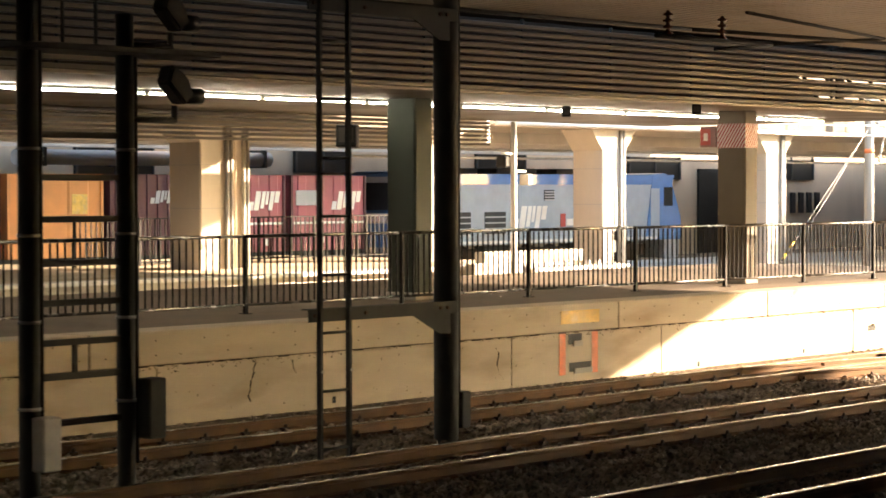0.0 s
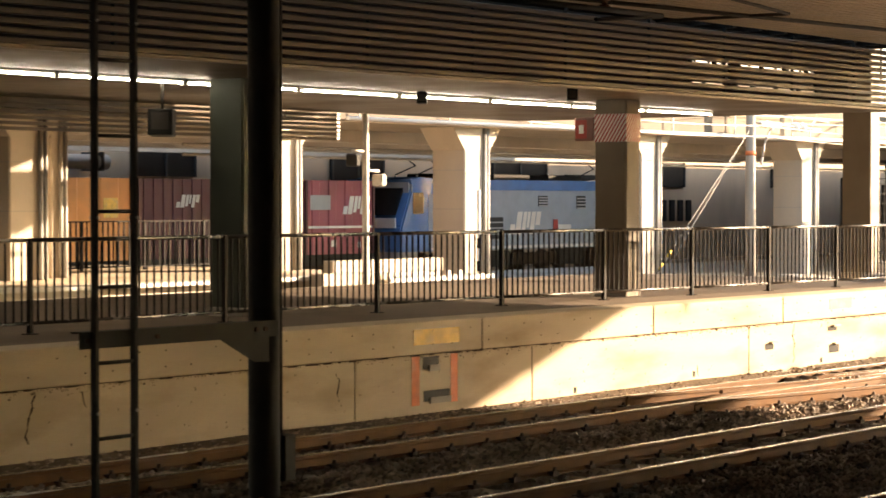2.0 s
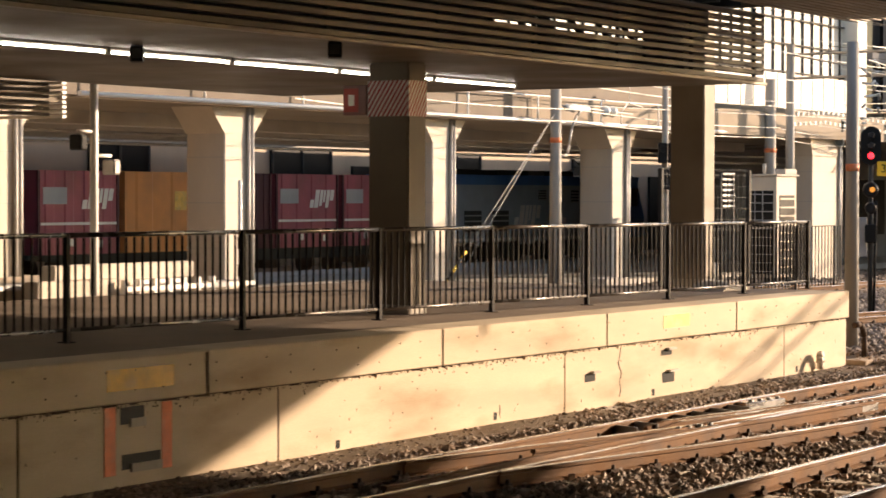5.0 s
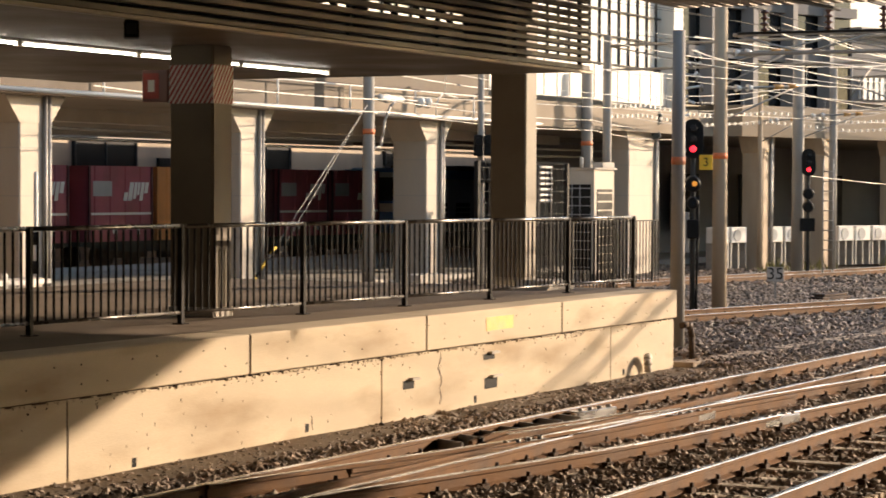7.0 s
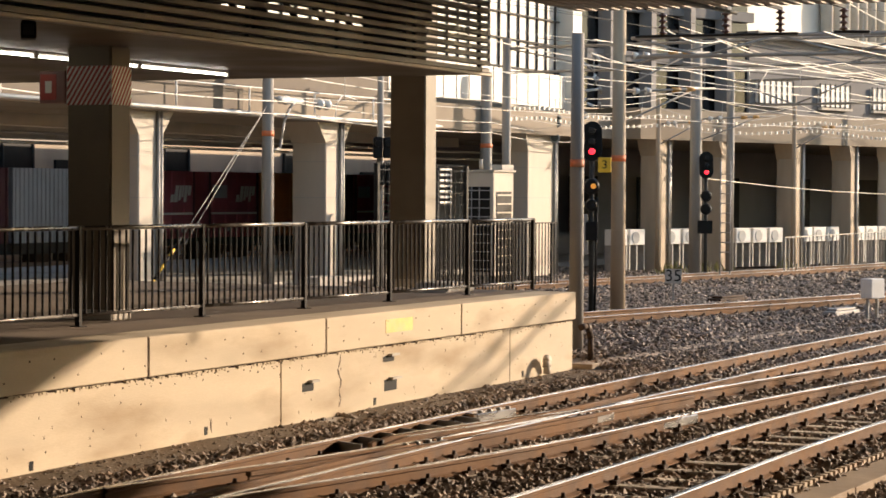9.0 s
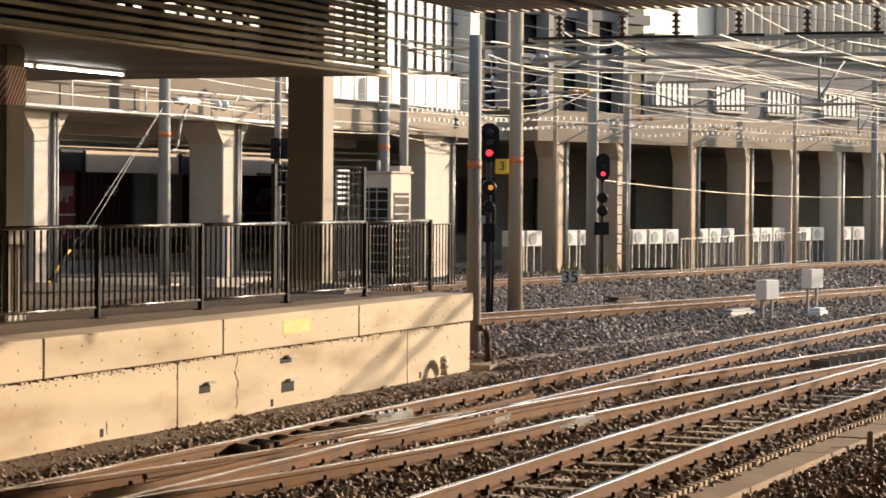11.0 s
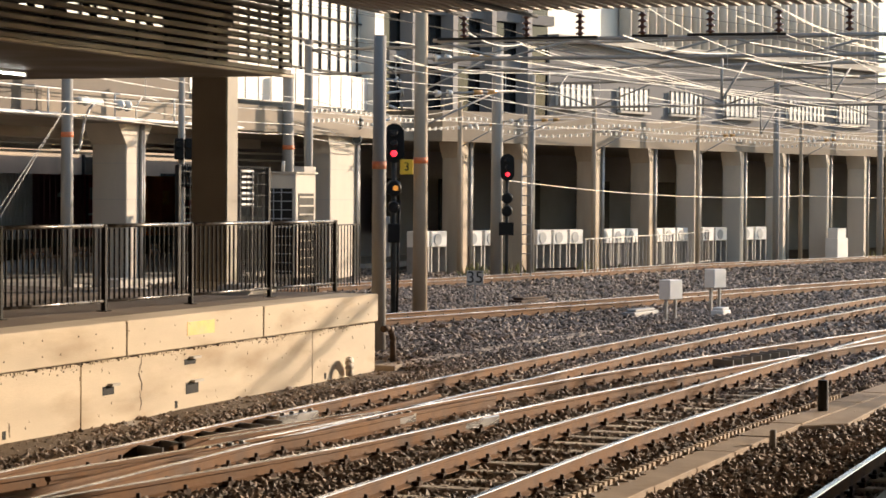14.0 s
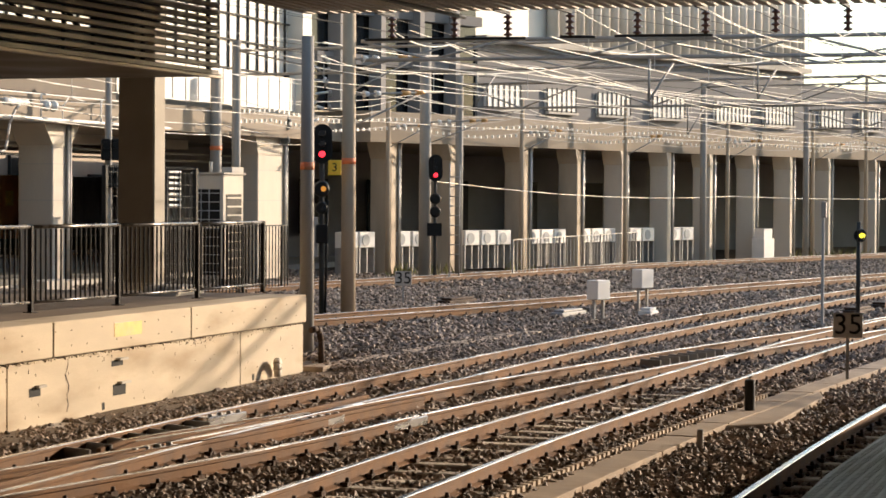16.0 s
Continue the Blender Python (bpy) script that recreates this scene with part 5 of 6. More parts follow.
def column_lamps(x, y):
    for z, r in ((4.72, 0.24), (4.18, 0.17)):
        l = thing("flood_lamp", pose(x, y, z, 0, 0, -70), "round grey flood lamp on the corner column", "lamp", "lamps on the column")
        bm = bmesh.new()
        lathe(bm, [(r * 0.45, 0.28), (r * 0.8, 0.12), (r, -0.02), (r, -0.08), (r * 0.9, -0.09)], (0, 0, 0), 16, "Y")
        part("bowl", bm, GALV, l)
        bm = bmesh.new()
        lathe(bm, [(r * 0.75, -0.1), (r * 0.7, -0.092)], (0, 0, 0), 16, "Y")
        part("glass", bm, GLASS_DARK, l)
        bm = bmesh.new()
        tube(bm, (0, 0.1, 0), (0.0, 0.5, 0.0), 0.03, seg=6)
        part("bracket", bm, DARK_STEEL, l)


column_lamps(67.2, 26.65)


def marker_post(x, y):
    m = thing("marker_post", pose(x, y, GROUND), "slim white post with a dark cable beside the column", "post")
    bm = bmesh.new()
    lathe(bm, [(0.06, 0), (0.045, 0.05), (0.045, 2.95), (0.03, 3.0)], seg=10)
    part("shaft", bm, WHITE, m)
    for k in range(3):
        bm = bmesh.new()
        lathe(bm, [(0.05, 0.5 + k * 0.55), (0.05, 0.75 + k * 0.55)], (0, 0, 0), 10)
        part("dark_band", bm, BLACK, m)


marker_post(34.9, 26.5)


cooler(56.41, 24.3)
low_fence("black steel fence round the equipment", 49, 57.5, 22.7, -0.27, 1.9, 0.22, BLACK)
low_fence("thin wire fence along the siding", 70.5, 96, 20.0, -0.2, 1.25, 0.5, GALV)
ground_box(50.5, 23.6, 1.1, 0.8, 1.0, CONCRETE_PALE, "beige equipment cabinet behind the railing", "equipment_cabinet", 0)
ground_box(47.2, 24.6, 1.6, 0.7, 0.7, CONCRETE_PALE, "low beige cabinet behind the railing", "equipment_cabinet", 0)


def ac_row():
    for x in [71.2 + 0.92 * k for k in range(26)]:
        if any(abs(x - q) < 0.62 for q in ARCADE_X):
            continue
        a = math.degrees(math.atan2(ARCADE(x + 1) - ARCADE(x - 1), 2))
        c = thing("outdoor_unit", pose(x, ARCADE(x) - 0.2, GROUND + 0.1, 0, 0, a), "white outdoor air-conditioner unit under the arcade", "air conditioner", "outdoor units")
        bm = bmesh.new()
        box(bm, -0.42, 0.42, -0.17, 0.17, 0.85, 1.38)
        bevelled(bm, 0.02)
        part("case", bm, WHITE, c)
        bm = bmesh.new()
        lathe(bm, [(0.2, -0.19), (0.2, -0.17)], (-0.1, 0, 1.1), 16, "Y")
        part("fan_grille", bm, CONT_GREY, c)
        bm = bmesh.new()
        for u in (-0.4, 0, 0.4):
            box(bm, u - 0.03, u + 0.03, -0.15, 0.15, 0, 0.85)
        part("stand", bm, GALV, c)


ac_row()


# ---- goods train ----
TRAIN_Z = -0.35


def logo(parent, x, z, w, h, y, material):
    """Slanted white bars in place of an operator's mark."""
    for k, (u0, u1, v0, v1) in enumerate(((0.0, 0.16, 0.0, 0.45), (0.19, 0.36, 0.0, 1.0), (0.40, 0.52, 0.1, 1.0), (0.55, 0.64, 0.3, 1.0), (0.68, 0.82, 0.0, 1.0), (0.85, 1.0, 0.4, 1.0))):
        bm = bmesh.new()
        sl = 0.22 * h
        prism(bm, [(x + u0 * w + v0 * sl, z + v0 * h), (x + u1 * w + v0 * sl, z + v0 * h), (x + u1 * w + v1 * sl, z + v1 * h), (x + u0 * w + v1 * sl, z + v1 * h)], y - 0.006, y, "y")
        part("mark", bm, material, parent, "slanted white mark")


def container_mesh(material, ribs):
    bm = bmesh.new()
    pts = [(-1.83, -1.22)]
    for i in range(ribs):
        x, w = -1.72 + 3.44 * (i + 0.5) / ribs, 0.86 / ribs
        pts += [(x - w, -1.22), (x - w * 0.8, -1.25), (x + w * 0.8, -1.25), (x + w, -1.22)]
    pts += [(1.83, -1.22), (1.83, 1.22), (-1.83, 1.22)]
    prism(bm, pts, 0, 2.5, "z")
    return mesh("body", bm, material)


BODY = {"maroon": container_mesh(MAROON, 4), "dark": container_mesh(MAROON_DARK, 8), "orange": container_mesh(CONT_ORANGE, 2), "grey": container_mesh(CONT_GREY, 14)}
WORD = {"maroon": "maroon steel freight container with a white mark", "dark": "dark red ribbed freight container", "orange": "plain orange freight container", "grey": "grey corrugated freight container"}
CONTAINERS = []


def container(colour, offset):
    c = thing("freight_container", pose(0, 0, 0), WORD[colour], "freight container", "containers on the goods train")
    again(BODY[colour], "body", c, (0, 0, 1.0))
    for u in (-1.78, 1.78):
        bm = bmesh.new()
        box(bm, u - 0.05, u + 0.05, -1.262, -1.16, 1.0, 3.49)
        part("corner_post", bm, MAROON_DARK if colour in ("maroon", "dark") else CONT_GREY if colour == "grey" else CONT_ORANGE, c)
    if colour == "maroon":
        logo(c, 0.1, 2.35, 1.35, 0.62, -1.252, WHITE)
        bm = bmesh.new()
        box(bm, -1.6, -0.55, -1.26, -1.252, 2.5, 3.0)
        part("panel", bm, CONT_GREY, c, "pale lettering panel")
        bm = bmesh.new()
        box(bm, -1.7, 1.7, -1.262, -1.252, 1.88, 1.96)
        part("stripe", bm, WHITE, c, "pale stripe")
        for u, w, z in ((-0.5, 0.25, 1.25), (0.9, 0.15, 1.2)):
            bm = bmesh.new()
            box(bm, u, u + w, -1.262, -1.252, z, z + 0.22)
            part("small_label", bm, WHITE, c)
    elif colour == "dark":
        logo(c, -0.2, 2.6, 1.0, 0.4, -1.252, CONT_GREY)
    elif colour == "orange":
        bm = bmesh.new()
        box(bm, 0.6, 1.2, -1.258, -1.25, 2.3, 2.9)
        part("faded_mark", bm, YELLOW, c, "faded mark")
    CONTAINERS.append((c, offset))


def wheel_mesh():
    bm = bmesh.new()
    lathe(bm, [(0.05, -0.08), (0.38, -0.07), (0.43, -0.06), (0.43, 0.05), (0.46, 0.06), (0.46, 0.08), (0.05, 0.08)], seg=20, axis="Y")
    return mesh("wheel", bm, CLIP)


WHEEL = wheel_mesh()
WAGONS = []


def wagon(offset):
    w = thing("container_wagon", pose(0, 0, 0), "dark flat wagon carrying freight containers", "flat wagon", "wagons of the goods train")
    bm = bmesh.new()
    box(bm, -9.9, 9.9, -1.1, 1.1, 0.86, 1.0)
    part("deck", bm, DARK_STEEL, w)
    bm = bmesh.new()
    prism(bm, [(-9.9, 0.86), (9.9, 0.86), (7.0, 0.62), (-7.0, 0.62)], -1.05, -0.95, "y")
    part("side_sill", bm, DARK_STEEL, w)
    for u in (-2.6, 0.4, 2.2):
        bm = bmesh.new()
        box(bm, u - 0.4, u + 0.4, -0.9, -0.3, 0.32, 0.62)
        part("brake_box", bm, CLIP, w)
    for bx in (-7.2, 7.2):
        bm = bmesh.new()
        box(bm, bx - 1.3, bx + 1.3, -0.95, -0.8, 0.42, 0.68)
        bevelled(bm, 0.02)
        bg = part("bogie_frame", bm, CLIP, w)
        for u in (-0.95, 0.95):
            for v in (-0.56, 0.56):
                again(WHEEL, "wheel", bg, (bx + u, v, 0.46))
    WAGONS.append((w, offset))


COLOURS = [("maroon", "maroon", "dark", "orange", "maroon"), ("maroon", "dark", "grey", "dark", "maroon"), ("maroon", "orange", "maroon", "dark", "grey"), ("grey", "maroon", "orange", "dark", "maroon"), ("maroon", "maroon", "orange", "maroon", "dark")]
for k, row in enumerate(COLOURS):
    mid = -10.9 - k * 20.4
    wagon(mid)
    for i, colour in enumerate(row):
        container(colour, mid + 7.84 - i * 3.92)


def locomotive():
    l = thing("electric_locomotive", pose(0, 0, 0), "blue and grey electric locomotive with folded pantographs", "locomotive")
    L = 8.75
    bm = bmesh.new()
    prism(bm, [(-L + 0.75, 1.0), (L - 0.75, 1.0), (L - 0.55, 3.55), (-L + 0.55, 3.55)], -1.42, 1.42, "y")
    bevelled(bm, 0.08, 2)
    body = part("body", bm, LOCO_GREY, l, "pale grey body side")
    bm = bmesh.new()
    prism(bm, [(-L + 0.75, 3.2), (L - 0.75, 3.2), (L - 0.55, 3.58), (-L + 0.55, 3.58)], -1.435, 1.435, "y")
    part("roof_band", bm, LOCO_BLUE, body, "blue band under the roof")
    for s in (-1, 1):
        bm = bmesh.new()
        prism(bm, [(s * (L - 2.6), 1.0), (s * L, 1.0), (s * (L - 0.05), 1.9), (s * (L - 0.75), 3.45), (s * (L - 1.1), 3.66), (s * (L - 2.1), 3.6)], -1.44, 1.44, "y")
        bevelled(bm, 0.06, 2)
        cab = part("cab", bm, LOCO_BLUE, l, "blue cab end with a raked windscreen")
        bm = bmesh.new()
        prism(bm, [(s * (L - 0.16), 2.3), (s * (L - 0.1), 2.3), (s * (L - 0.62), 3.36), (s * (L - 0.68), 3.36)], -1.1, 1.1, "y")
        part("windscreen", bm, GLASS_DARK, cab)
        bm = bmesh.new()
        box(bm, s * (L - 1.0) - 0.3, s * (L - 1.0) + 0.3, -1.452, -1.43, 2.35, 3.1)
        part("side_window", bm, GLASS_DARK, cab)
        bm = bmesh.new()
        box(bm, s * (L - 0.02) - 0.03, s * (L - 0.02) + 0.03, -1.2, 1.2, 1.85, 2.2)
        part("lamp_band", bm, WHITE, cab, "pale band with lamps")
        bm = bmesh.new()
        box(bm, s * (L - 1.9) - 0.3, s * (L - 1.9) + 0.3, -1.452, -1.43, 1.15, 3.05)
        part("cab_door", bm, LOCO_GREY, cab)
        bm = bmesh.new()
        prism(bm, [(s * (L - 1.0), 0.25), (s * (L - 0.1), 0.25), (s * L, 1.0), (s * (L - 1.2), 1.0)], -1.3, 1.3, "y")
        part("skirt", bm, CONT_GREY, cab)
    for u, z0, z1, w in ((-5.2, 1.35, 2.2, 1.2), (-3.2, 1.35, 2.2, 1.2), (4.2, 2.3, 3.1, 0.9), (4.2, 1.4, 2.0, 0.9), (2.6, 2.5, 3.0, 0.6), (0, 2.6, 3.0, 0.6)):
        bm = bmesh.new()
        box(bm, u - w / 2, u + w / 2, -1.445, -1.415, z0, z1)
        v = part("vent", bm, DARK_STEEL, body, "dark louvred vent")
        for k in range(4):
            bm = bmesh.new()
            box(bm, u - w / 2, u + w / 2, -1.455, -1.445, z0 + (z1 - z0) * k / 4, z0 + (z1 - z0) * k / 4 + 0.05)
            part("vent_blade", bm, CONT_GREY, v)
    logo(body, -2.2, 1.55, 1.9, 0.85, -1.43, WHITE)
    bm = bmesh.new()
    box(bm, 0.7, 1.0, -1.44, -1.42, 1.6, 2.1)
    part("red_mark", bm, RED, body)
    bm = bmesh.new()
    box(bm, 1.05, 1.9, -1.44, -1.42, 1.65, 1.9)
    part("pale_mark", bm, WHITE, body)
    bm = bmesh.new()
    box(bm, -7, 7, -1.442, -1.42, 1.04, 1.14)
    part("side_stripe", bm, WHITE, body)
    for u in (-4.5, -1, 2.6):
        bm = bmesh.new()
        box(bm, u - 1.2, u + 1.2, -0.7, 0.7, 3.55, 3.8)
        bevelled(bm, 0.04)
        part("roof_box", bm, DARK_STEEL, l)
    for u in (-5.9, 5.9):
        bm = bmesh.new()
        for v in (-0.5, 0.5):
            tube(bm, (u - 0.7, v, 3.75), (u + 0.5, v, 4.1), 0.025, seg=6)
            tube(bm, (u + 0.5, v, 4.1), (u - 0.3, v, 4.45), 0.025, seg=6)
        tube(bm, (u - 0.3, -0.8, 4.46), (u - 0.3, 0.8, 4.46), 0.03, seg=6)
        part("pantograph", bm, DARK_STEEL, l)
        bm = bmesh.new()
        for v in (-0.5, 0.5):
            insulator(bm, (u - 0.7, v, 3.55), 0.2, 0.06, 3)
        part("roof_insulator", bm, INS_WHITE, l)
    for bx in (-5.2, 0, 5.2):
        bm = bmesh.new()
        box(bm, bx - 1.5, bx + 1.5, -1.05, -0.85, 0.4, 0.85)
        bevelled(bm, 0.03)
        bg = part("bogie_frame", bm, CLIP, l)
        for u in (-1.2, 1.2):
            for v in (-0.56, 0.56):
                again(WHEEL, "wheel", bg, (bx + u, v, 0.5))
    for u in (-3.4, 1.7):
        bm = bmesh.new()
        box(bm, u, u + 1.7, -1.1, -0.6, 0.35, 0.95)
        part("underframe_box", bm, DARK_STEEL, l)
    return l


LOCO = locomotive()

# Rear end of the locomotive along the goods track, in metres, second by second.
TRAIN = [(0, 45.4), (0.5, 47.2), (1, 49.2), (1.5, 51.4), (2, 53.7), (2.5, 56.0), (3, 58.3), (3.5, 60.7), (4, 63.2), (5.2, 69.8), (6.3, 76.4), (7, 81.0), (8, 88.0), (10, 102.3), (12, 117.6), (14, 134.0), (16, 151.4)]


def train_rows(offset, half):
    rows = []
    for t, back in TRAIN:
        x = back + offset
        y0, y1 = LINE_T(x - half), LINE_T(x + half)
        a = math.degrees(math.atan2(y1 - y0, 2 * half))
        rows.append((t, pose(x, (y0 + y1) / 2, TRAIN_Z, 0, 0, a)))
    return rows


# ---- overhead wires ----
def strand(bm, pts, r, seg=5):
    """One unbroken thin round line through points."""
    rings = []
    for i, p in enumerate(pts):
        d = (pts[min(i + 1, len(pts) - 1)] - pts[max(i - 1, 0)]).normalized()
        q = d.to_track_quat("Z", "Y").to_matrix()
        rings.append([bm.verts.new(p + q @ Vector((r * math.cos(k * math.tau / seg), r * math.sin(k * math.tau / seg), 0))) for k in range(seg)])
    for a, b in zip(rings, rings[1:]):
        for k in range(seg):
            bm.faces.new((a[k], a[(k + 1) % seg], b[(k + 1) % seg], b[k]))


def wire(name, label, pts, r=0.012, sag=0.0, group="overhead wires", material=None):
    w = thing(name, pose(0, 0, 0), label, "overhead wire", group)
    line = [Vector(pts[0])]
    for a, b in zip(pts, pts[1:]):
        a, b = Vector(a), Vector(b)
        n = 6 if sag else 1
        line += [a.lerp(b, i / n) - Vector((0, 0, sag * 4 * i / n * (1 - i / n))) for i in range(1, n + 1)]
    bm = bmesh.new()
    strand(bm, line, r)
    part("strand", bm, material or WIRE, w)
    return w


def catenary(line, x0, x1, z, span=17.0, side=0.0):
    """A contact wire with its messenger and droppers over a track."""
    c = thing("catenary", pose(0, 0, 0), "bright contact wire with messenger wire and droppers over a track", "overhead wire", "catenaries")
    n = int((x1 - x0) / span)
    xs = [x0 + (x1 - x0) * i / n for i in range(n + 1)]
    low, high = [], []
    for k, (a, b) in enumerate(zip(xs, xs[1:])):
        s = side if k % 2 else -side
        pa, pb = Vector((a, line(a) + s, z)), Vector((b, line(b) - s, z))
        low.append(pa)
        for i in range(8):
            u = i / 8
            q = pa.lerp(pb, u) + Vector((0, 0, 0.85 - 0.5 * 4 * u * (1 - u)))
            high.append(q)
            if i % 2:
                bm = bmesh.new()
                strand(bm, [pa.lerp(pb, u), q], 0.006, 4)
                part("dropper", bm, WIRE, c)
    low.append(pb)
    for name, pts in (("contact_wire", low), ("messenger_wire", high)):
        bm = bmesh.new()
        strand(bm, pts, 0.009)
        part(name, bm, WIRE, c)


for ln, z, x0 in ((LINE_A, 4.75, 34), (LINE_B, 4.75, 34), (LINE_N, 4.75, 34), (LINE_D, 4.7, 36), (LINE_E, 4.6, 46)):
    catenary(ln, x0, 138, z, 17.0, 0.25)
catenary(LINE_X, 34, 52, 4.78, 9)

rng = random.Random(11)
for k in range(40):
    x0 = rng.uniform(36, 70)
    x1 = x0 + rng.uniform(25, 55)
    y0 = rng.uniform(3, 24) - max(0, x0 - 45) * 0.2
    y1 = y0 - (x1 - x0) * rng.uniform(0.05, 0.5)
    z0 = rng.uniform(4.9, 7.2)
    wire("feeder_wire", "sunlit feeder wire strung over the yard", [(x0, y0, z0), (x1, y1, z0 + rng.uniform(-1.3, 1.2))], rng.choice((0.007, 0.009, 0.012)), 0.35, material=rng.choice((WIRE, DARK_STEEL)))
for pts in (
    [(37.8, 12.9, 5.3), (43.8, 13.8, 5.5), (54.0, 14.6, 5.6), (74.0, 11.8, 5.2)],
    [(40.5, 10.8, 5.4), (50.7, 11.0, 5.7), (61.1, 9.7, 5.7)],
    [(42.0, 15.9, 5.2), (52.1, 17.3, 5.4), (67.5, 18.3, 5.7), (88.8, 14.1, 5.2)],
    [(48.1, 13.4, 5.3), (56.2, 13.9, 5.5), (79.0, 12.6, 5.1)],
):
    wire("feeder_cable", "thick bright cable slung over the yard", pts, 0.015, 0.12)
for k, (dz, dy) in enumerate(((4.75, -1.6), (5.05, -1.7), (5.3, -1.5), (5.6, -1.8))):
    pts = [(x, ARCADE(x) + dy, dz) for x in (61.8, 71.3, 78.5, 85.6, 93, 99.8, 104.6, 113, 124, 136)]
    wire("feeder_cable", "thick bundled cable slung along the arcade", pts, 0.012 if k < 3 else 0.009, 0.28 + 0.05 * k, material=GALV if k < 3 else WIRE)
for off, z in ((-1.6, 4.72), (-1.7, 5.02)):
    bm = bmesh.new()
    x = 62.0
    while x < 112:
        y = ARCADE(x) + off
        s = abs((x % 8.0) / 8.0 - 0.5)
        box(bm, x - 0.05, x + 0.05, y - 0.03, y + 0.03, z - 0.26 + s * 0.4, z - 0.16 + s * 0.4)
        x += 0.33
    tagged(part("cable_hanger", bm, WHITE), "small white hangers along the bundled cable", "cable hanger", kind="stuff")
wire("feeder_wire", "low sagging wire along the arcade", [(67.1, 21.6, 2.9), (93, 17.0, 2.5), (124, 5, 2.9)], 0.015, 0.25)
for z in (5.25, 4.6, 4.3):
    wire("feeder_wire", "wire passing in front of the columns", [(34, 24.5, z), (48.4, 26.2, z), (61.8, 26.5, z - 0.1), (69.5, 26.8, z - 0.2)], 0.014, 0.1)


def gantry(x0, y0, x1, y1, z0, z1, label, n=10, first=True):
    g = thing("catenary_gantry", pose(0, 0, 0), label, "gantry", "lattice gantries")
    a, b = Vector((x0, y0, 0)), Vector((x1, y1, 0))
    for z in (z0, z1):
        bm = bmesh.new()
        tube(bm, a + Vector((0, 0, z)), b + Vector((0, 0, z)), 0.045, seg=6)
        part("chord", bm, GALV, g)
    for i in range(n):
        p, q = a.lerp(b, i / n), a.lerp(b, (i + 1) / n)
        bm = bmesh.new()
        lo, hi = (z0, z1) if i % 2 else (z1, z0)
        tube(bm, p + Vector((0, 0, lo)), q + Vector((0, 0, hi)), 0.028, seg=6)
        part("brace", bm, GALV, g)
    for u in (0.22, 0.45, 0.68, 0.88):
        p = a.lerp(b, u)
        bm = bmesh.new()
        tube(bm, p + Vector((0, 0, z0)), p + Vector((0, 0, z0 - 0.9)), 0.03, seg=6)
        tube(bm, p + Vector((0.5, -0.4, z0 - 0.1)), p + Vector((0, 0, z0 - 0.9)), 0.025, seg=6)
        part("drop_arm", bm, GALV, g)
    for p in (a, b) if first else (b,):
        bm = bmesh.new()
        tube(bm, p + Vector((0, 0, GROUND)), p + Vector((0, 0, z1 + 0.3)), 0.13, seg=12)
        part("leg", bm, POLE_GREY, g)


gantry(45.5, 16.3, 46.3, -12, 5.32, 5.72, "grey lattice gantry from the stained pole across the tracks", 18, False)
gantry(60.5, 25.5, 55.5, -9, 5.9, 6.6, "grey lattice gantry across the tracks")
gantry(71, 22.0, 64, -14, 5.3, 6.1, "grey lattice gantry across the tracks", 16)
gantry(97, 14.5, 88, -24, 5.4, 6.2, "grey lattice gantry across the tracks", 16)
gantry(88, 17.2, 80, -18, 6.0, 6.8, "grey lattice gantry across the tracks", 14)
gantry(112, 8.5, 102, -30, 6.0, 6.9, "grey lattice gantry across the tracks", 16)


def stop_board():
    s = thing("marker_board", pose(62, 4.6, 5.4, 0, 0, -75), "white board with a red band hung under a gantry", "sign")
    bm = bmesh.new()
    box(bm, -0.18, 0.18, -0.02, 0.02, -0.3, 0.3)
    part("board", bm, WHITE, s)
    bm = bmesh.new()
    box(bm, -0.14, 0.14, -0.03, -0.02, -0.1, 0.1)
    part("band", bm, RED, s)
    bm = bmesh.new()
    tube(bm, (0, 0, 0.3), (0, 0, 1.1), 0.02, seg=6)
    part("hanger", bm, GALV, s)


stop_board()


# ---- details of the track and the wall ----
def switch_rods(x0, x1, n, yoff, label):
    s = thing("switch_void_row", pose(0, 0, 0), label, "track equipment", "switch covers")
    for i in range(n):
        x = x0 + (x1 - x0) * (i + 0.5) / n
        a = math.degrees(math.atan2(LINE_X(x + 0.3) - LINE_X(x - 0.3), 0.6))
        L = (x1 - x0) / n
        # black floor stands for the shade in the hollow between two bars
        bm = bmesh.new()
        box(bm, -L / 2 + 0.02, L / 2 - 0.02, -0.17, 0.17, -0.05, 0.03)
        bevelled(bm, 0.01)
        ob = part("cover", bm, BLACK, s)
        ob.matrix_basis = pose(x, yoff(x), -0.21, 0, 0, a)
        bm = bmesh.new()
        box(bm, -0.012, 0.012, -0.2, 0.2, -0.09, 0.05)
        bevelled(bm, 0.004)
        ob = part("cross_bar", bm, GALV, s, "worn bar across the dark voids")
        ob.matrix_basis = pose(x - L / 2, yoff(x), -0.075, 0, 0, a - 18)


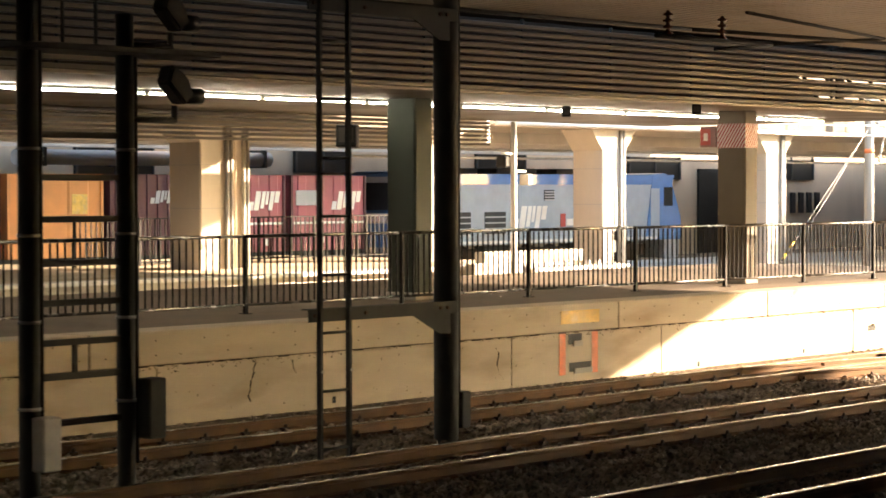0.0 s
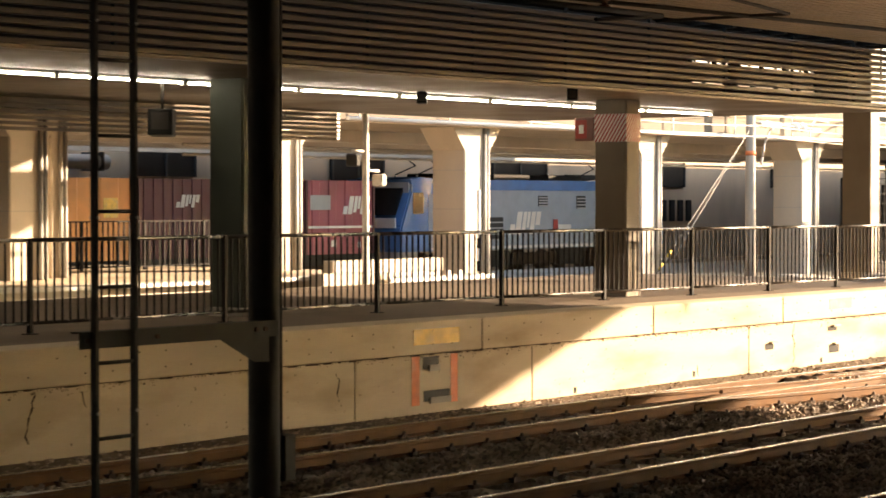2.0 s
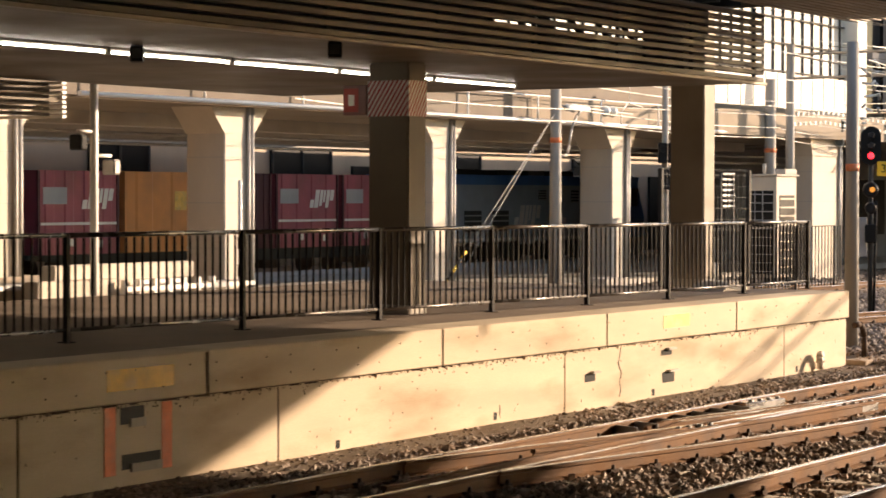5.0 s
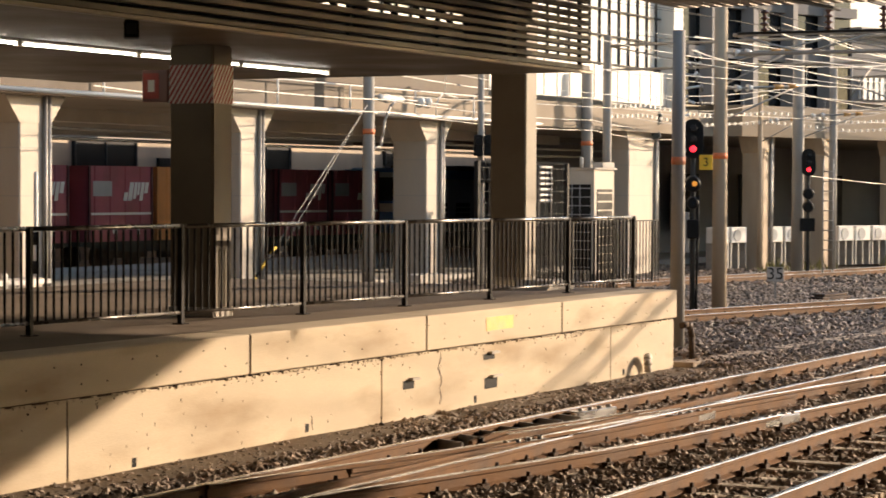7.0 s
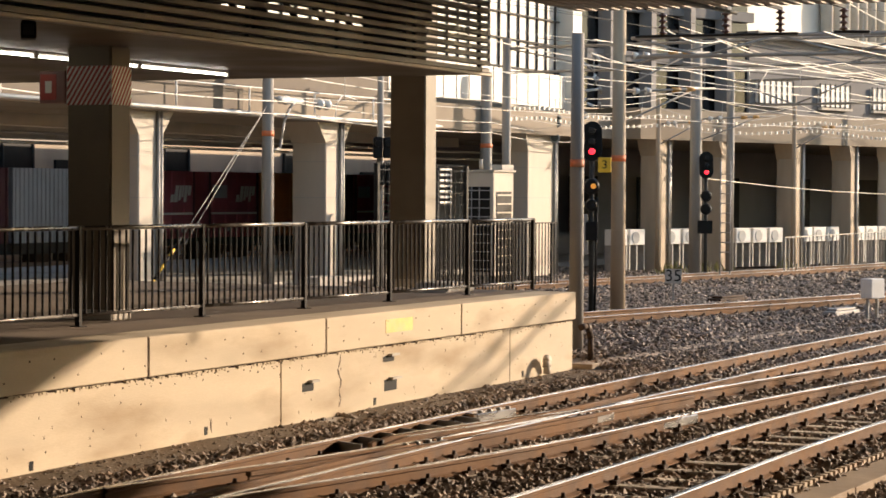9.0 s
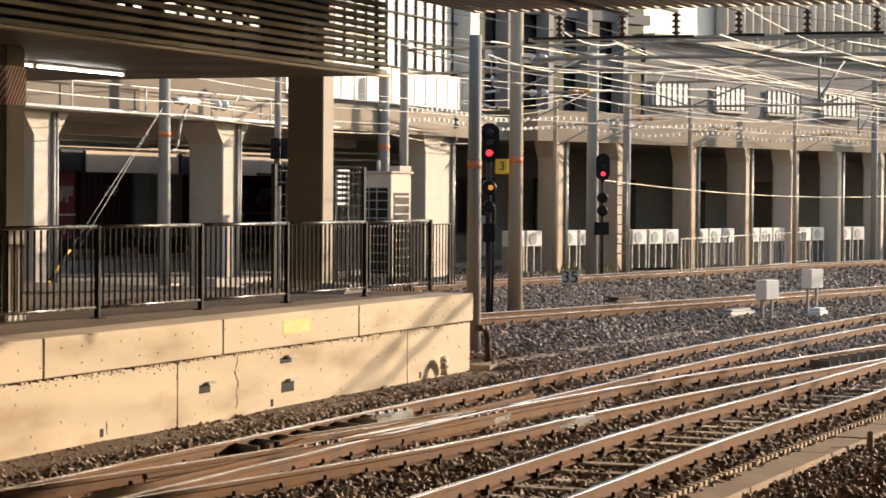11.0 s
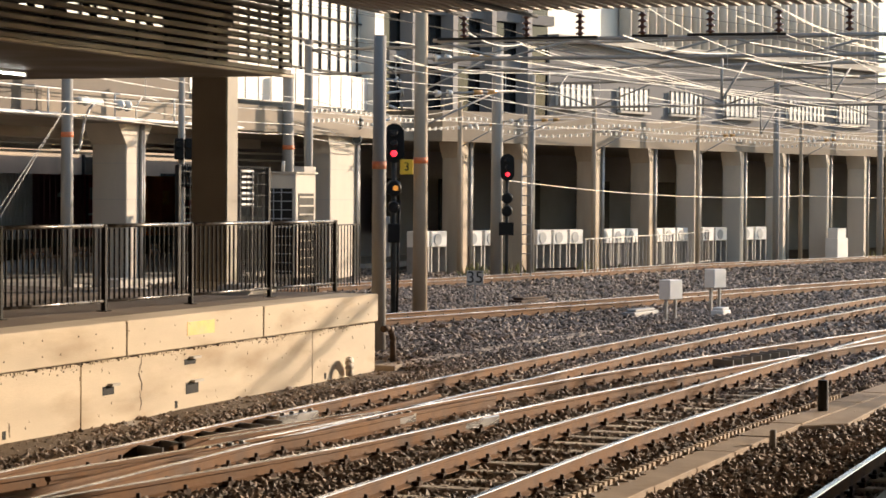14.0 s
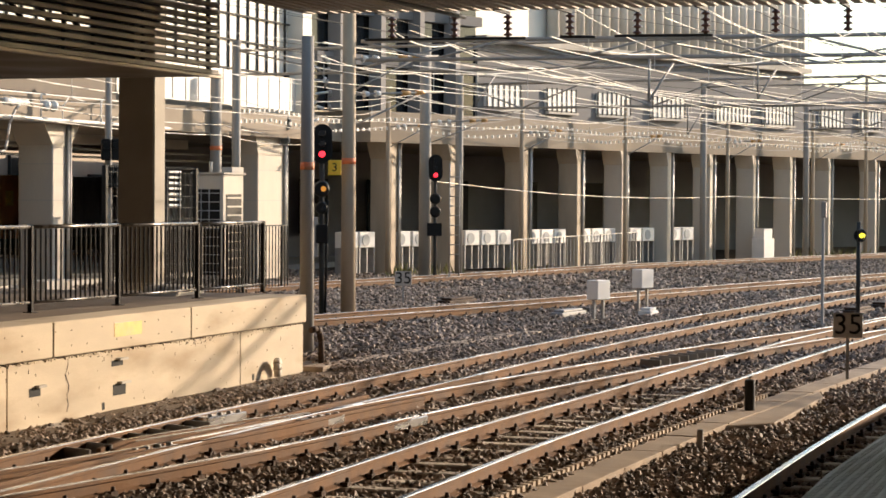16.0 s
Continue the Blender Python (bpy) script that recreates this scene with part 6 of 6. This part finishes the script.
switch_rods(19.7, 23.0, 7, lambda x: LINE_A(x) + 0.37, "row of black floors for the shaded voids inside the rail")
switch_rods(33.6, 36.7, 8, lambda x: LINE_X(x) + 0.24, "row of black floors for the shaded voids inside the crossing")
for x, y in ((19.89, 9.29), (23.22, 9.96), (23.38, 8.84), (23.54, 7.91)):
    b = thing("rail_joint", pose(x, y, -0.06, 0, 0, -8), "bolted bright steel joint on the rail", "rail joint", "rail joints")
    bm = bmesh.new()
    box(bm, -0.42, 0.42, -0.09, 0.09, -0.06, 0.045)
    bevelled(bm, 0.01)
    part("fishplate", bm, STEEL, b)
    for k in range(4):
        bm = bmesh.new()
        lathe(bm, [(0.03, 0.04), (0.03, 0.075)], (-0.3 + k * 0.2, -0.05, 0), 6)
        part("bolt", bm, GALV, b)


def extra_rail(label, line, x0, x1, off):
    r = thing("guard_rail", pose(0, 0, 0), label, "rail", "guard rails")
    bm = bmesh.new()
    sweep(bm, [(u + off, v) for u, v in RAIL], line, x0, x1, 1.0)
    part("rail", bm, RUST, r)
    bm = bmesh.new()
    sweep(bm, [(u + off, v) for u, v in HEAD], line, x0, x1, 1.0)
    part("rail_head", bm, RUST, r)


extra_rail("short rusty guard rail inside the crossover", LINE_X, 17, 26, 0.32)
extra_rail("short rusty guard rail inside the running line", LINE_A, 14, 26, -0.30)


def crossing_casting():
    """The cast crossing nose: two rusty flanks with a worn top, a groove and bolted holes."""
    a, b = Vector((19.94, 9.77, 0)), Vector((23.72, 9.17, 0))
    c = thing("crossing_casting", pose(a.x, a.y, 0, 0, 0, math.degrees(math.atan2(b.y - a.y, b.x - a.x))), "rusty cast crossing nose with worn bright edges", "rail crossing")
    n = (b - a).length
    for v in (-0.085, 0.085):
        bm = bmesh.new()
        prism(bm, [(0.0, -0.17), (n, -0.17), (n, -0.012), (0.35, -0.012), (0.0, -0.05)], v - 0.03, v + 0.03, "y")
        bevelled(bm, 0.008)
        f = part("flank", bm, RUST, c)
        bm = bmesh.new()
        box(bm, 0.4, n - 0.02, v - 0.022, v + 0.022, -0.012, -0.004)
        part("worn_top", bm, STEEL, f, "bright worn edge")
        for k in range(9):
            u = 0.5 + k * (n - 1.0) / 8
            bm = bmesh.new()
            box(bm, u - 0.07, u + 0.07, -0.122, -0.114, -0.11, -0.06)
            if v < 0:
                part("slot", bm, BLACK, f)
            else:
                bm.free()
    bm = bmesh.new()
    box(bm, 0.1, n, -0.055, 0.055, -0.17, -0.075)
    part("groove", bm, CLIP, c)


crossing_casting()


def trough(label, line, x0, x1, w, z, lid):
    t = thing("cable_trough", pose(0, 0, 0), label, "cable trough", "cable troughs")
    x = x0
    while x < x1:
        a = math.degrees(math.atan2(line(x + 0.6) - line(x), 0.6))
        bm = bmesh.new()
        box(bm, 0.01, lid - 0.01, -w / 2, w / 2, -0.12, 0.0)
        bevelled(bm, 0.008)
        ob = part("lid", bm, TROUGH_LID, t)
        ob.matrix_basis = pose(x, line(x), z + random.uniform(-0.006, 0.006), 0, 0, a)
        x += lid


TROUGH = along([(8, 5.2), (17.5, 5.1), (24, 4.92), (29, 4.62), (34.3, 4.22), (48, 3.2)])
trough("line of concrete cable trough lids between the tracks", TROUGH, 15, 46, 0.38, -0.14, 1.5)
trough("line of concrete cable trough lids beyond the platform end", along([(32.2, 12.35), (35.5, 12.12), (39.7, 11.86), (46, 11.3)]), 32.3, 42, 0.35, -0.18, 0.6)
bm = bmesh.new()
for k in range(95):
    x = 14 + k * 0.16
    box(bm, x, x + 0.09, TROUGH(x) + 0.205, TROUGH(x) + 0.26, -0.2, -0.1)
tagged(part("cable_clamps", bm, POLE_RUSTY), "ochre clamps along the cable trough", "cable clamps", kind="stuff")


def trough_pad():
    p = thing("concrete_pad", pose(0, 0, 0), "low concrete pad beside the cable trough", "concrete pad")
    bm = bmesh.new()
    prism(bm, [(25.3, 4.72), (25.9, 4.2), (29.5, 4.15), (31.2, 4.5), (27.3, 4.86)], -0.3, -0.15, "z")
    bevelled(bm, 0.012)
    part("slab", bm, TROUGH_LID, p)


trough_pad()


def wall_marks():
    """Black plates for the shade in recesses, paint and stains on the platform face."""
    def slab(name, x0, x1, z0, z1, material, label, depth=0.006, y=WALL_Y):
        bm = bmesh.new()
        box(bm, x0, x1, y - depth, y + 0.02, z0, z1)
        part(name, bm, material, PLATFORM, label)
    for x0, x1 in ((14.17, 14.33), (15.0, 15.15)):
        slab("orange_mark", x0, x1, -0.16, 0.47, ORANGE, "flaking orange paint bar")
    for x0, x1, z0, z1 in ((14.40, 14.74, 0.30, 0.46), (14.42, 14.98, -0.12, 0.02)):
        slab("recess", x0, x1, z0, z1, BLACK, "black plate for the shade inside a wall recess", 0.004)
        slab("recess_ledge", x0 + 0.12, x1, z0 - 0.03, z0 + 0.05, CONCRETE_GREY, "", 0.03)
    slab("yellow_mark", 14.15, 15.12, 0.62, 0.82, YELLOW, "faded yellow paint patch", 0.004, WALL_Y - 0.05)
    slab("yellow_mark", 25.55, 26.35, 0.65, 0.82, YELLOW, "faded yellow paint patch", 0.004, WALL_Y - 0.05)
    for x0, x1, z0, z1 in ((23.42, 23.7, 0.07, 0.17), (25.62, 25.98, -0.09, 0.05), (25.58, 25.9, 0.28, 0.35)):
        slab("recess", x0, x1, z0, z1, BLACK, "black plate for the shade inside a square wall socket", 0.004)
        slab("socket_lip", x0 + 0.14, x1 + 0.05, z1, z1 + 0.03, CONCRETE_GREY, "", 0.06)
    for x, z in ((17.93, -0.21), (25.35, -0.2), (9.2, -0.17), (30.2, -0.2), (21.2, -0.18)):
        slab("drain_hole", x - 0.035, x + 0.035, z - 0.04, z + 0.05, BLACK, "small black plate for the shade inside a drain hole", 0.004)
    # bolt holes along the coping
    bm = bmesh.new()
    for k in range(70):
        x = 4.3 + k * 0.41
        for z in (0.62, 0.80):
            if (k * 7 + (z > 0.7)) % 3:
                lathe(bm, [(0.011, WALL_Y - 0.054), (0.011, WALL_Y - 0.045)], (x, 0, z), 6, "Y")
    part("bolt_holes", bm, CLIP, PLATFORM, "small rusty bolt holes")
    # ragged mortar seam under the coping
    rg = random.Random(7)
    bm = bmesh.new()
    x = 3.0
    while x < 31.9:
        w = rg.uniform(0.012, 0.06)
        h = rg.uniform(0.004, 0.022)
        box(bm, x, x + w, WALL_Y - rg.uniform(0.004, 0.02), WALL_Y + 0.05, 0.472 - h, 0.488 - h * 0.3)
        x += w + (rg.uniform(0.0, 0.03) if rg.random() < 0.8 else rg.uniform(0.05, 0.3))
    part("mortar_seam", bm, CONCRETE, PLATFORM, "ragged mortar seam below the coping")
    # pits and rust runs
    bm = bmesh.new()
    for k in range(130):
        x, z = rg.uniform(3, 31.8), rg.uniform(-0.2, 0.45)
        w, h = rg.uniform(0.003, 0.012), rg.uniform(0.005, 0.035) * (1.6 if z > 0.3 else 1)
        box(bm, x, x + w, WALL_Y - 0.003, WALL_Y + 0.01, z - h, z)
    for k in range(420):
        x = rg.uniform(3, 31.8)
        if math.sin(x * 2.3) + math.sin(x * 0.9 + 1) + rg.uniform(-0.8, 0.8) < 0:
            continue
        z = 0.468 - abs(rg.gauss(0, 0.035))
        w, h = rg.uniform(0.004, 0.028), rg.uniform(0.004, 0.022)
        box(bm, x, x + w, WALL_Y - 0.004, WALL_Y + 0.01, z - h, z)
    tagged(part("pits", bm, CLIP, PLATFORM, "small dark pits in the concrete"), kind="stuff")
    # cracks
    bm = bmesh.new()
    for cx, z0, n in ((7.7, 0.46, 9), (24.4, 0.46, 12), (8.4, 0.42, 3), (21.3, -0.05, 3), (12.7, 0.3, 5)):
        x, z = cx, z0
        for k in range(n):
            x2, z2 = x + rg.uniform(-0.05, 0.05), z - rg.uniform(0.03, 0.09)
            if z2 < -0.22:
                break
            wd = rg.uniform(0.004, 0.018)
            prism(bm, [(x - wd, z), (x + wd, z), (x2 + wd * 0.7, z2), (x2 - wd * 0.7, z2)], WALL_Y - 0.003, WALL_Y + 0.01, "y")
            x, z = x2, z2
    part("cracks", bm, CLIP, PLATFORM, "dark cracks running down the wall")


wall_marks()


# ---- platform under the camera ----
def own_platform():
    p = thing("near_platform", pose(0, 0, 0), "near platform with a grey studded edge", "platform", kind="structure")
    bm = bmesh.new()
    box(bm, 6.5, 60, -16, -0.9, -0.5, PLAT - 0.08)
    part("core", bm, CONCRETE_GREY, p)
    EDGE = along([(-60, 0.1), (4.5, 0.12), (8, 1.3), (11, 1.72), (18, 1.5), (40, 0.2), (60, -1.5)])
    bm = bmesh.new()
    sweep(bm, [(-3.0, PLAT - 0.1), (0, PLAT - 0.1), (0, PLAT), (-3.0, PLAT)], EDGE, 6.5, 60, 2)
    part("edge", bm, TACTILE, p)
    bm = bmesh.new()
    x = 9.0
    while x < 16:
        for v in range(8):
            y = EDGE(x) - 0.05 - v * 0.06
            box(bm, x, x + 0.035, y - 0.02, y + 0.015, PLAT, PLAT + 0.006)
        x += 0.06
    tagged(part("studs", bm, TACTILE, p), kind="stuff")


own_platform()


# ---- ballast stones and weeds ----
def stones():
    rg = np.random.default_rng(5)
    base = np.array([(1, 0, 0), (-1, 0, 0), (0, 1, 0), (0, -1, 0), (0, 0, 1), (0, 0, -1)], float)
    tri = np.array([(0, 2, 4), (2, 1, 4), (1, 3, 4), (3, 0, 4), (2, 0, 5), (1, 2, 5), (3, 1, 5), (0, 3, 5)])

    BEDS = []
    for ln, a, b, fill in ((LINE_A, -5, 66, 0.05), (LINE_B, -5, 66, 0.03), (LINE_N, -5, 48, 0.028), (LINE_X, 16, 46, 0.05), (LINE_D, 34, 76, 0.05), (LINE_E, 46, 90, 0.05)):
        grid = np.arange(a, b, 0.5)
        BEDS.append((grid, np.array([ln(float(v)) for v in grid]), fill))

    def bed(name, xa, xb, ya, yb, n, size, label, keep=None):
        x = rg.uniform(xa, xb, n)
        y = rg.uniform(ya, yb, n)
        if keep is not None:
            k = keep(x, y)
            x, y = x[k], y[k]
        n = len(x)
        s = size * rg.uniform(0.55, 1.25, n)
        v = base[None] * (s[:, None, None] * rg.uniform(0.55, 1.2, (n, 6, 1)))
        a, b = rg.uniform(0, math.tau, n), rg.uniform(-0.9, 0.9, n)
        ca, sa, cb, sb = np.cos(a), np.sin(a), np.cos(b), np.sin(b)
        X, Y, Z = v[..., 0], v[..., 1], v[..., 2] * 0.8
        Y, Z = Y * cb[:, None] - Z * sb[:, None], Y * sb[:, None] + Z * cb[:, None]
        X, Y = X * ca[:, None] - Y * sa[:, None], X * sa[:, None] + Y * ca[:, None]
        zc = GROUND + rg.uniform(-0.01, 0.085, n)
        # the bed stands higher between and beside the rails
        lift, clear = np.zeros(n), np.zeros(n, bool)
        for grid, ys, fill in BEDS:
            d = np.abs(y - np.interp(x, grid, ys, left=-999, right=-999))
            clear |= (d > 0.49) & (d < 0.645)
            lift = np.maximum(lift, np.where(d < 0.5, fill, np.where(d < 1.2, 0.055, 0)))
        zc += np.where(clear, 0, lift)
        # the bed falls away towards the platform wall
        zc -= np.where(x < 32.4, np.clip((y - 11.3) / 0.5, 0, 1) * 0.085, 0)
        P = np.stack([X + x[:, None], Y + y[:, None], Z + zc[:, None]], -1).reshape(-1, 3)
        F = (tri[None] + (np.arange(n) * 6)[:, None, None]).reshape(-1, 3)
        me = bpy.data.meshes.new(name)
        me.from_pydata(P.tolist(), [], F.tolist())
        me.materials.append(STONE)
        tagged(new(name, me), label, "ballast", kind="stuff")

    bed("ballast_stones", -2, 24, 1.8, 12.42, 114000, 0.042, "loose grey and rusty ballast stones")
    bed("ballast_stones", 24, 42, 2.0, 12.42, 73000, 0.046, "loose grey and rusty ballast stones", lambda x, y: (x < 32.5) | (y < 16))
    bed("ballast_stones", 34, 62, 4, 24, 46000, 0.065, "loose grey ballast stones", lambda x, y: y < 30 - (x - 34) * 0.3)
    bed("ballast_stones", 58, 100, -4, 24, 34000, 0.085, "loose grey ballast stones", lambda x, y: y < 26 - (x - 50) * 0.22)
    bed("ballast_stones", 30, 75, 22, 43, 26000, 0.08, "loose grey ballast stones beside the goods track")


stones()


def weeds():
    rg = random.Random(3)
    for cx, n in ((71.5, 60), (73.5, 40), (101, 60), (103, 80), (98.5, 40), (78, 20)):
        cy = ARCADE(cx) - 2.0
        verts, faces = [], []
        for k in range(n):
            x, y = cx + rg.gauss(0, 0.7), cy + rg.gauss(0, 0.3)
            a, h, w = rg.uniform(0, math.tau), rg.uniform(0.15, 0.55), 0.025
            dx, dy = math.cos(a) * w, math.sin(a) * w
            bx, by = rg.uniform(-0.2, 0.2), rg.uniform(-0.2, 0.2)
            i = len(verts)
            verts += [(x - dx, y - dy, GROUND), (x + dx, y + dy, GROUND), (x + bx * 0.5 + dx, y + by * 0.5 + dy, GROUND + h * 0.6), (x + bx * 0.5 - dx, y + by * 0.5 - dy, GROUND + h * 0.6), (x + bx, y + by, GROUND + h)]
            faces += [(i, i + 1, i + 2, i + 3), (i + 3, i + 2, i + 4)]
        me = bpy.data.meshes.new("weeds")
        me.from_pydata(verts, [], faces)
        me.materials.append(GRASS)
        tagged(new("weeds", me), "dry yellow-green weeds at the edge of the ballast", "weeds", kind="stuff")


weeds()


# ---- everything that moves ----
def motions():
    walk(cam, PATH, [(0, 3.3, 7150, 11), (1, 2.87, 7400, 12), (2, 2.45, 7600, 13), (4, 1.66, 7320, 17), (6.3, 1.07, 6900, 13), (10, 0.92, 6580, 11), (16, 0.88, 6400, 10)])
    walk(LOCO, train_rows(8.75, 6.0))
    for w, offset in WAGONS:
        walk(w, train_rows(offset, 7.2))
    for c, offset in CONTAINERS:
        walk(c, train_rows(offset, 1.5))


motions()
